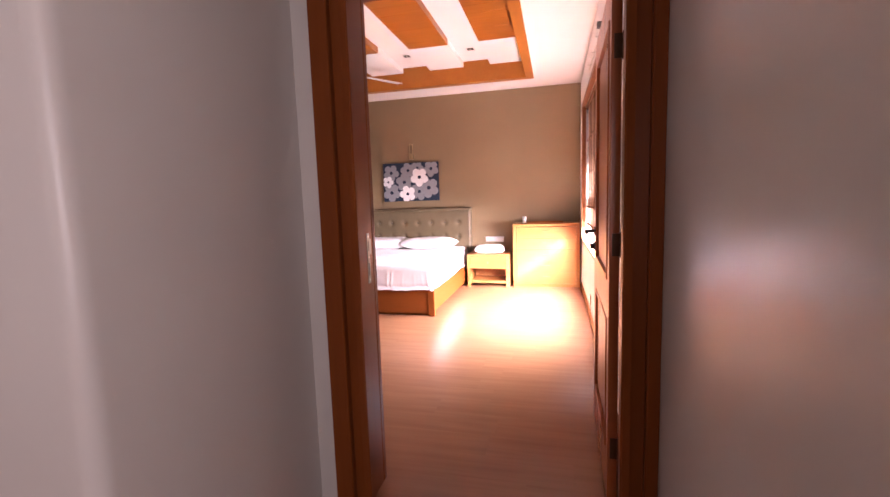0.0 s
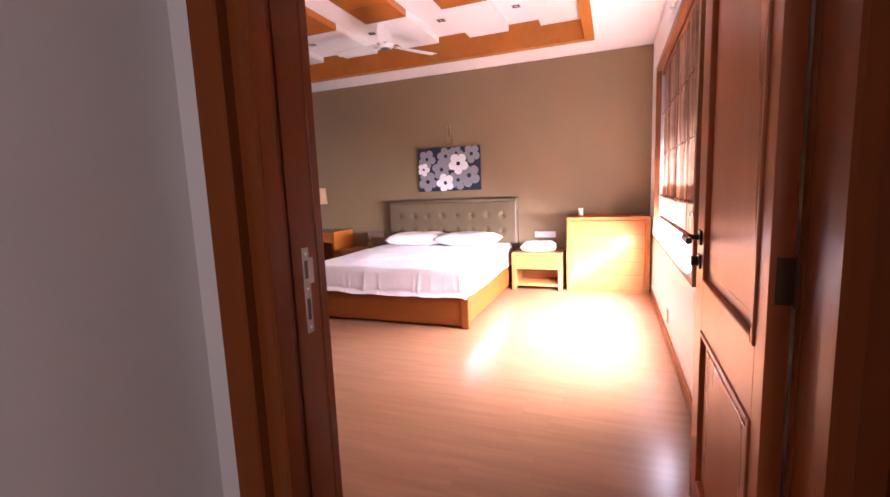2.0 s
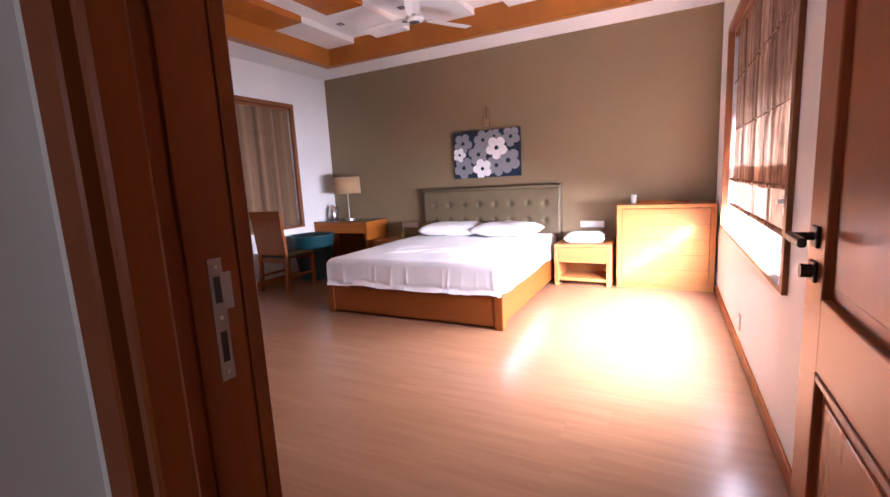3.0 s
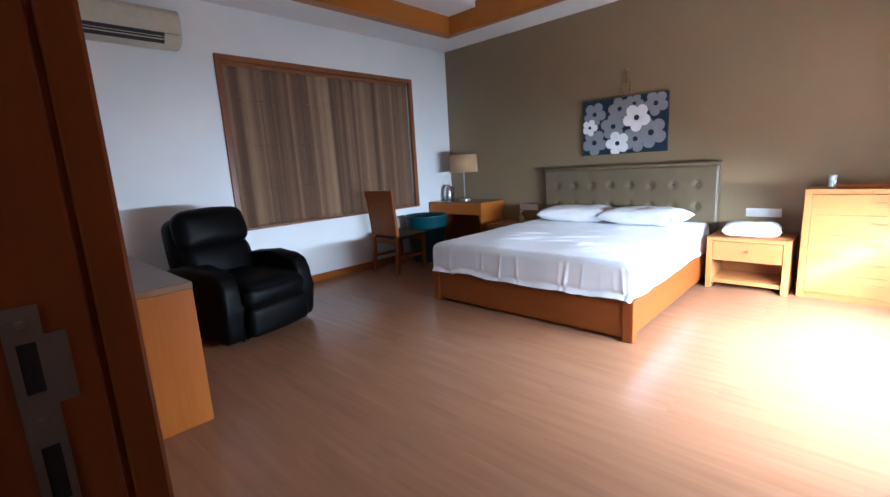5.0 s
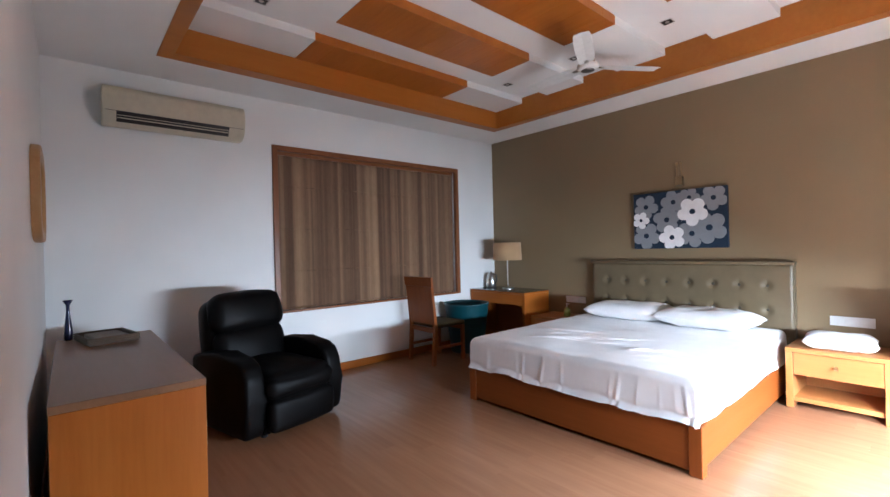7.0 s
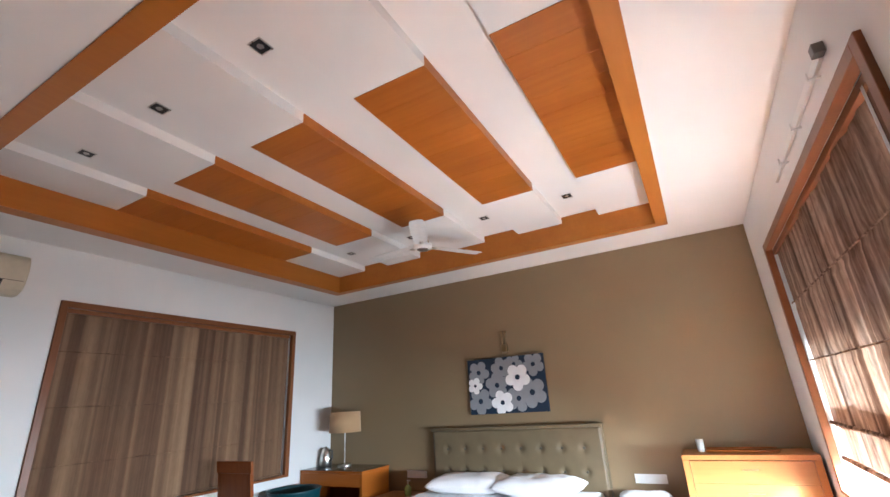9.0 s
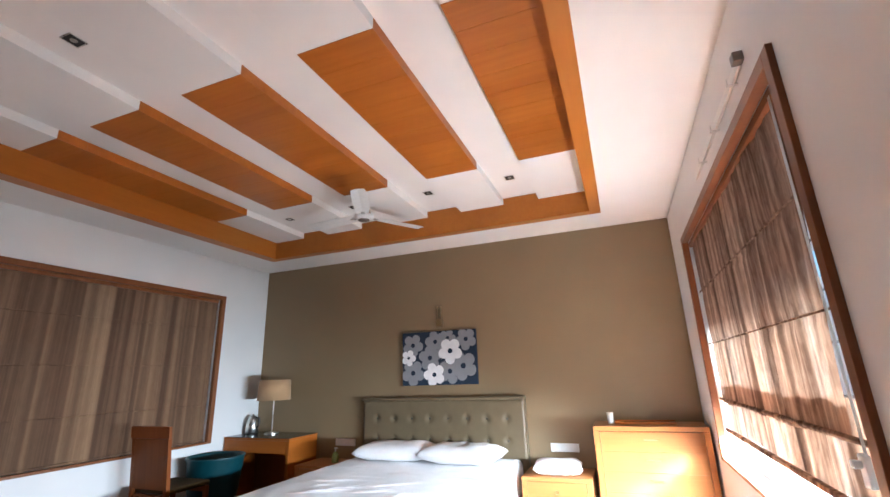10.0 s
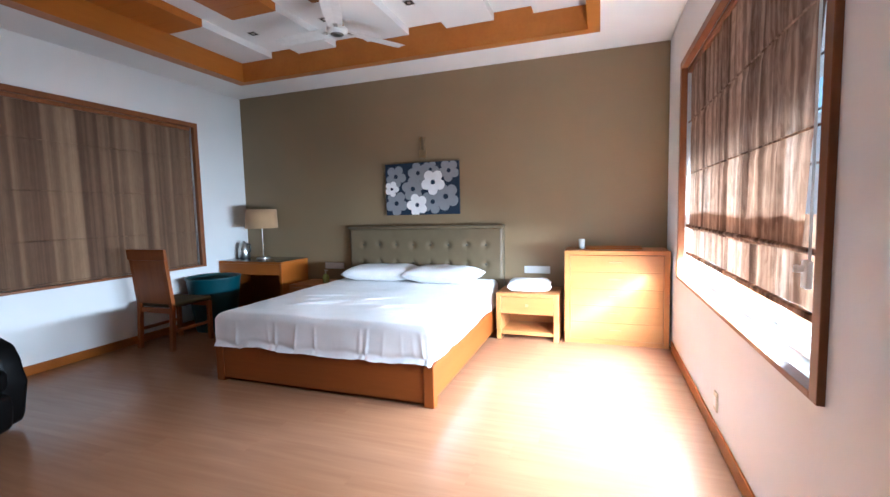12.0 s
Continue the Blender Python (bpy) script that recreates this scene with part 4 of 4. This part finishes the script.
# ---- recliner ----
def recliner():
    """Faces local +x."""
    r = thing("recliner", "bulky black leather recliner armchair", "armchair", (-4.20, 6.45, 0), 14)

    def pad(name, x0, x1, y0, y1, z0, z1, rad, tilt=0.0, puff=0.02, pivot=None, label=""):
        bm = rbox(B(), x0, x1, y0, y1, z0, z1, rad, 5)
        bmesh.ops.subdivide_edges(bm, edges=[e for e in bm.edges if e.calc_length() > 0.08], cuts=5, use_grid_fill=True)
        c = Vector(((x0 + x1) / 2, (y0 + y1) / 2, (z0 + z1) / 2))
        s = Vector(((x1 - x0) / 2, (y1 - y0) / 2, (z1 - z0) / 2))
        for v in bm.verts:
            d = v.co - c
            q = [d[i] / s[i] for i in range(3)]
            for i in range(3):
                j, k = (i + 1) % 3, (i + 2) % 3
                v.co[i] += puff * q[i] * (1 - min(1, q[j] ** 2)) * (1 - min(1, q[k] ** 2))
            v.co += Vector((1, 1, 1)) * 0.006 * noise.noise(v.co * 6)
        if tilt:
            p = Vector(pivot)
            bmesh.ops.transform(bm, matrix=Matrix.Translation(p) @ Matrix.Rotation(radians(tilt), 4, "Y") @ Matrix.Translation(-p), verts=bm.verts)
        return part(name, bm, BLACKLEATHER, r, label, True)
    pad("base", -0.36, 0.40, -0.30, 0.30, 0.03, 0.26, 0.03, puff=0.0)
    pad("seat", -0.28, 0.47, -0.27, 0.27, 0.24, 0.48, 0.07, puff=0.03)
    pad("footrest", 0.40, 0.50, -0.275, 0.275, 0.06, 0.285, 0.035, puff=0.015)
    pad("seat_front", 0.38, 0.49, -0.275, 0.275, 0.29, 0.44, 0.05, puff=0.02)
    for s in (-1, 1):
        bm = B()
        prof = [(-0.36, 0.03), (0.38, 0.03), (0.41, 0.10), (0.425, 0.30), (0.415, 0.45), (0.37, 0.55), (0.28, 0.595), (0.05, 0.615), (-0.2, 0.60), (-0.36, 0.56)]
        y0, y1 = (-0.43, -0.275) if s < 0 else (0.275, 0.43)
        extruded(bm, prof, y0, y1, "y")
        bmesh.ops.bevel(bm, geom=list(bm.edges), offset=0.035, segments=4, profile=0.5, affect="EDGES", clamp_overlap=True)
        soft(part("armrest", bm, BLACKLEATHER, r), 60)
    pv = (-0.24, 0, 0.42)
    pad("backrest", -0.42, -0.20, -0.31, 0.31, 0.34, 0.98, 0.07, -13, 0.03, pv)
    pad("lumbar_cushion", -0.27, -0.12, -0.29, 0.29, 0.40, 0.72, 0.06, -13, 0.03, pv)
    pad("head_cushion", -0.27, -0.10, -0.30, 0.30, 0.70, 1.01, 0.07, -13, 0.03, pv)
    for x in (-0.28, 0.32):
        for y in (-0.24, 0.24):
            part("foot", tube(B(), (x, y, 0.0), (x, y, 0.035), 0.025, 10), DARK, r)
    return r


recliner()


# ---- long cabinet and what stands on it ----
def cabinet():
    x0, x1, y0, y1, H = -4.66, -2.832, 5.125, 5.71, 0.767
    c = thing("low_cabinet", "long low honey-brown cabinet with sheen toned into its top", "cabinet", ((x0 + x1) / 2, (y0 + y1) / 2, 0))
    L, D = (x1 - x0) / 2, (y1 - y0) / 2
    # The sheen on the top is put into its greyer colour.
    part("top", rbox(B(), -L, L, -D + 0.02, D, H - 0.035, H, 0.004), wood("sheen_top_veneer", (0.25, 0.135, 0.070), (0.19, 0.095, 0.048), "x", 0.35), c, "brown top greyed for its sheen")
    part("end_panel", rbox(B(), L - 0.03, L - 0.001, -D + 0.022, D - 0.002, 0.0, H - 0.0355, 0.003), TEAK_Z, c)
    part("end_panel", rbox(B(), -L + 0.001, -L + 0.03, -D + 0.022, D - 0.002, 0.0, H - 0.0355, 0.003), TEAK_Z, c)
    part("back_panel", rbox(B(), -L + 0.031, L - 0.031, -D + 0.024, -D + 0.04, 0.0, H - 0.036), CHAIRWOOD, c)
    part("plinth", rbox(B(), -L + 0.031, L - 0.031, D - 0.06, D - 0.04, 0.0, 0.07), CHAIRWOOD, c)
    for k in range(4):
        a0 = -L + 0.032 + (2 * L - 0.064) * k / 4
        a1 = -L + 0.032 + (2 * L - 0.064) * (k + 1) / 4
        dr = part("door", rbox(B(), a0 + 0.002, a1 - 0.002, D - 0.025, D - 0.004, 0.075, H - 0.038, 0.003), TEAK_Z, c)
        part("handle", rbox(B(), a1 - 0.05, a1 - 0.04, D - 0.006, D + 0.014, 0.42, 0.54, 0.003), BRASS, dr, "slim brass handle")


cabinet()


def cabinet_clutter():
    v = lathe(B(), [(0.020, 0), (0.026, 0.01), (0.027, 0.05), (0.018, 0.13), (0.010, 0.20), (0.011, 0.25), (0.030, 0.285), (0.028, 0.285), (0.008, 0.25), (0.006, 0.05)], 24)
    whole("bud_vase", v, NAVYGLASS, "slim navy glazed vase with a flared lip", "vase", (-4.60, 5.215, 0.768), smooth=True)
    t = thing("woven_tray", "low dark woven tray on the cabinet top", "tray", (-4.40, 5.42, 0.768), 10)
    weave = plain("dark_wicker", (0.10, 0.070, 0.045), 0.7)
    part("base", rbox(B(), -0.19, 0.19, -0.14, 0.14, 0.0, 0.012, 0.004), weave, t)
    for k in range(3):
        z = 0.016 + 0.013 * k
        bm = B()
        for a, b in (((-0.19, -0.14), (0.19, -0.14)), ((0.19, -0.14), (0.19, 0.14)), ((0.19, 0.14), (-0.19, 0.14)), ((-0.19, 0.14), (-0.19, -0.14))):
            tube(bm, (*a, z), (*b, z), 0.008, 8)
        part("rim_strand", bm, weave, t)
    part("folded_cloth", rbox(B(), -0.15, 0.15, -0.10, 0.10, 0.012, 0.045, 0.012, 3), cloth("grey_cloth", (0.13, 0.11, 0.09)), t, "greyish folded cloth")


cabinet_clutter()


def wall_mirror():
    m = thing("wall_mirror", "wide mirror in a rounded pale wooden frame on the white wall", "mirror", (-3.78, YD, 1.70))
    W, H = 0.36, 0.255

    def ring(a, b, n=56):
        pts = []
        for i in range(n):
            t = 2 * math.pi * i / n
            c, e = math.cos(t), math.sin(t)
            pts.append((a * math.copysign(abs(c) ** 0.55, c), b * math.copysign(abs(e) ** 0.55, e)))
        return pts
    bm = B()
    rows = [[bm.verts.new((x, y, z)) for x, z in ring(W - inset, H - inset)] for inset, y in ((0.0, 0.002), (0.0, 0.034), (0.006, 0.041), (0.044, 0.041), (0.05, 0.034), (0.05, 0.002))]
    for a, b in zip(rows, rows[1:] + rows[:1]):
        for i in range(len(a)):
            bm.faces.new((a[i], a[(i + 1) % len(a)], b[(i + 1) % len(a)], b[i]))
    soft(part("frame", bm, PALEWOOD, m, "pale wooden rounded frame"))
    part("mirror_glass", extruded(B(), ring(W - 0.051, H - 0.051), 0.003, 0.026, "y"), plain("silvered_glass", (0.9, 0.9, 0.9), 0.06, 1.0), m)


wall_mirror()


def air_conditioner():
    a = thing("air_conditioner", "cream wall-mounted split air conditioner", "air conditioner", (XL, 5.985, 2.43))
    L, H = 0.535, 0.305
    prof = [(0.001, 0.0), (0.10, 0.0), (0.165, 0.03), (0.195, 0.075), (0.205, 0.18), (0.20, 0.26), (0.17, 0.30), (0.001, 0.305)]
    bm = extruded(B(), prof, -L, L, "y")
    bmesh.ops.bevel(bm, geom=list(bm.edges), offset=0.012, segments=3, profile=0.5, affect="EDGES", clamp_overlap=True)
    soft(part("housing", bm, ACPLASTIC, a))
    part("outlet", rbox(B(), -0.045, 0.045, -L + 0.09, L - 0.14, -0.004, 0.004, 0.002), DARK, a, "dark air outlet").matrix_local = pose(0.1805, 0, 0.055, 0, -58, 0)
    for dz in (0.0, 0.018):
        part("louvre", rbox(B(), -0.008, 0.008, -L + 0.095, L - 0.145, -0.0015, 0.0015), ACPLASTIC, a).matrix_local = pose(0.178 + 0.008 * (dz > 0), 0, 0.044 + dz, 0, -25, 0)
    part("front_seam", rbox(B(), 0.2015, 0.2055, -L + 0.02, L - 0.02, 0.092, 0.095), DARK, a)


air_conditioner()


def ceiling_fan():
    f = thing("ceiling_fan", "white three-blade ceiling fan with a beige motor cover", "ceiling fan", (-2.555, 8.70, LOW))
    part("canopy", lathe(B(), [(0.006, 0.0), (0.009, -0.02), (0.058, -0.15), (0.060, -0.157), (0.054, -0.159), (0.060, -0.163), (0.066, -0.185), (0.01, -0.190)], 28), plain("tan_plastic", (0.46, 0.31, 0.16), 0.4), f, "beige conical canopy", True)
    part("motor", lathe(B(), [(0.03, -0.183), (0.065, -0.188), (0.092, -0.203), (0.092, -0.228), (0.07, -0.246), (0.02, -0.250)], 32), SWITCH, f, "", True)
    part("cap", lathe(B(), [(0.055, -0.246), (0.057, -0.251), (0.03, -0.257), (0.004, -0.258)], 24), DIMSTEEL, f, "grey cap", True)
    for k in range(3):
        bm = B()
        n = 14
        top = []
        for i in range(n + 1):
            u = i / n
            x = 0.10 + 0.56 * u
            w = 0.060 + 0.012 * math.sin(3.0 * u) if u < 0.97 else 0.054
            tw = radians(11 - 5 * u)
            top.append([bm.verts.new((x, q * w * math.cos(tw), -0.214 + q * w * math.sin(tw) + dz)) for q, dz in ((-1, 0), (0, 0.006), (1, 0), (1, -0.004), (0, 0.002), (-1, -0.004))])
        for a, b in zip(top, top[1:]):
            for j in range(6):
                bm.faces.new((a[j], a[(j + 1) % 6], b[(j + 1) % 6], b[j]))
        bm.faces.new(top[0])
        bm.faces.new(top[-1][::-1])
        bl = part("blade", bm, SWITCH, f, "white blade")
        bl.matrix_local = pose(0, 0, 0, 0, 0, 57 + 120 * k)
        part("blade_arm", rbox(B(), 0.07, 0.15, -0.018, 0.018, -0.222, -0.218, 0.001), STEEL, bl)
    return f


ceiling_fan()


def downlights():
    first = None
    for i, x in enumerate((-1.167, -2.018, -2.905, -3.77)):
        for y in (6.33, 9.045):
            m = pose(x, y, HIGH, 0, 0, 0)
            if first is None:
                first = thing("downlight", "small square recessed downlight, unlit, dark inside", "downlight", (x, y, HIGH), group="ceiling downlights")
                bm = B()
                for a in ((-0.045, 0.045, -0.045, -0.038), (-0.045, 0.045, 0.038, 0.045), (-0.045, -0.038, -0.038, 0.038), (0.038, 0.045, -0.038, 0.038)):
                    rbox(bm, *a, -0.004, -0.0005)
                part("rim", bm, STEEL, first)
                part("recess", rbox(B(), -0.0375, 0.0375, -0.0375, 0.0375, -0.003, -0.0005), DARK, first)
                part("lamp_lens", lathe(B(), [(0.016, -0.0055), (0.018, -0.003)], 16), STEEL, first)
            else:
                copy_thing(first, m)


downlights()


def tube_bracket():
    t = thing("tube_light_bracket", "slim white tube-light batten with bare clips above the window", "light fitting", (XR, 7.76, 2.628))
    part("batten", rbox(B(), -0.016, -0.0005, -0.62, 0.62, -0.022, 0.022, 0.004), CEIL, t)
    for y in (-0.53, -0.12, 0.27):
        bm = rbox(B(), -0.045, -0.001, y - 0.008, y + 0.008, -0.048, -0.042, 0.002)
        rbox(bm, -0.045, -0.040, y - 0.008, y + 0.008, -0.042, -0.014, 0.002)
        part("clip", bm, ALU, t)
    part("choke_box", rbox(B(), -0.04, -0.0005, -0.67, -0.625, -0.02, 0.025, 0.003), plain("grey_plastic", (0.16, 0.15, 0.14), 0.4), t, "grey square terminal box")


tube_bracket()


# ---- outside ----
# Invented backdrop that hides blue sky behind the blind's open weave.
structure("backdrop_east", rbox(B(), 9.0, 9.4, -12, 80, -0.6, 5.4), OUTWALL, "plain pale backdrop added beyond the sunny window", "building")
# Unseen slab, sized so its shade ends partway down the blind.
structure("eave", rbox(B(), XR + 0.24, XR + 1.50, 1.0, 16.0, 2.60, 2.72), CEIL, "concrete sunshade slab over the window", "roof")
# Out-of-view screen, added only to stop direct sun entering the hall.
structure("hall_sun_screen", rbox(B(), 2.2, 2.4, -6.0, 0.9, -0.6, 4.2), OUTWALL, "pale unseen screen added to keep sun out of the hall", "wall")
structure("ground", rbox(B(), -400, 400, -400, 400, -0.7, -0.6), OUTGROUND, "pale paved ground outside", "ground")
structure("backdrop_garden_wall", rbox(B(), -8.6, -8.4, -2, 18, -0.6, 2.2), OUTWALL, "pale boundary wall beyond the shaded window", "wall")


# ---- floor boards ----
def boards():
    rnd = random.Random(11)
    W, LEN = 0.192, 1.285
    meshes = {}
    y, r = 0.2, 0
    while y < 10.139:
        y1 = min(y + W, 10.14)
        x = -5.05 - rnd.uniform(0.1, 1.1)
        while x < 0.24:
            a, b = max(x, -5.05), min(x + LEN, 0.24)
            x += LEN
            if b - a < 0.03 or (y1 < 4.0 and b < -3.4):
                continue
            key = (round(b - a, 3), round(y1 - y, 3))
            if key not in meshes:
                bm = rbox(B(), 0.00006, b - a - 0.00006, 0.00006, y1 - y - 0.00006, 0.0, 0.009)
                meshes[key] = made("floor_board", bm, FLOORWOOD)
            ob = new("floor_board", meshes[key])
            ob.parent = FLOOR
            ob.location = (a, y, -0.0095)
        y, r = y1, r + 1


boards()
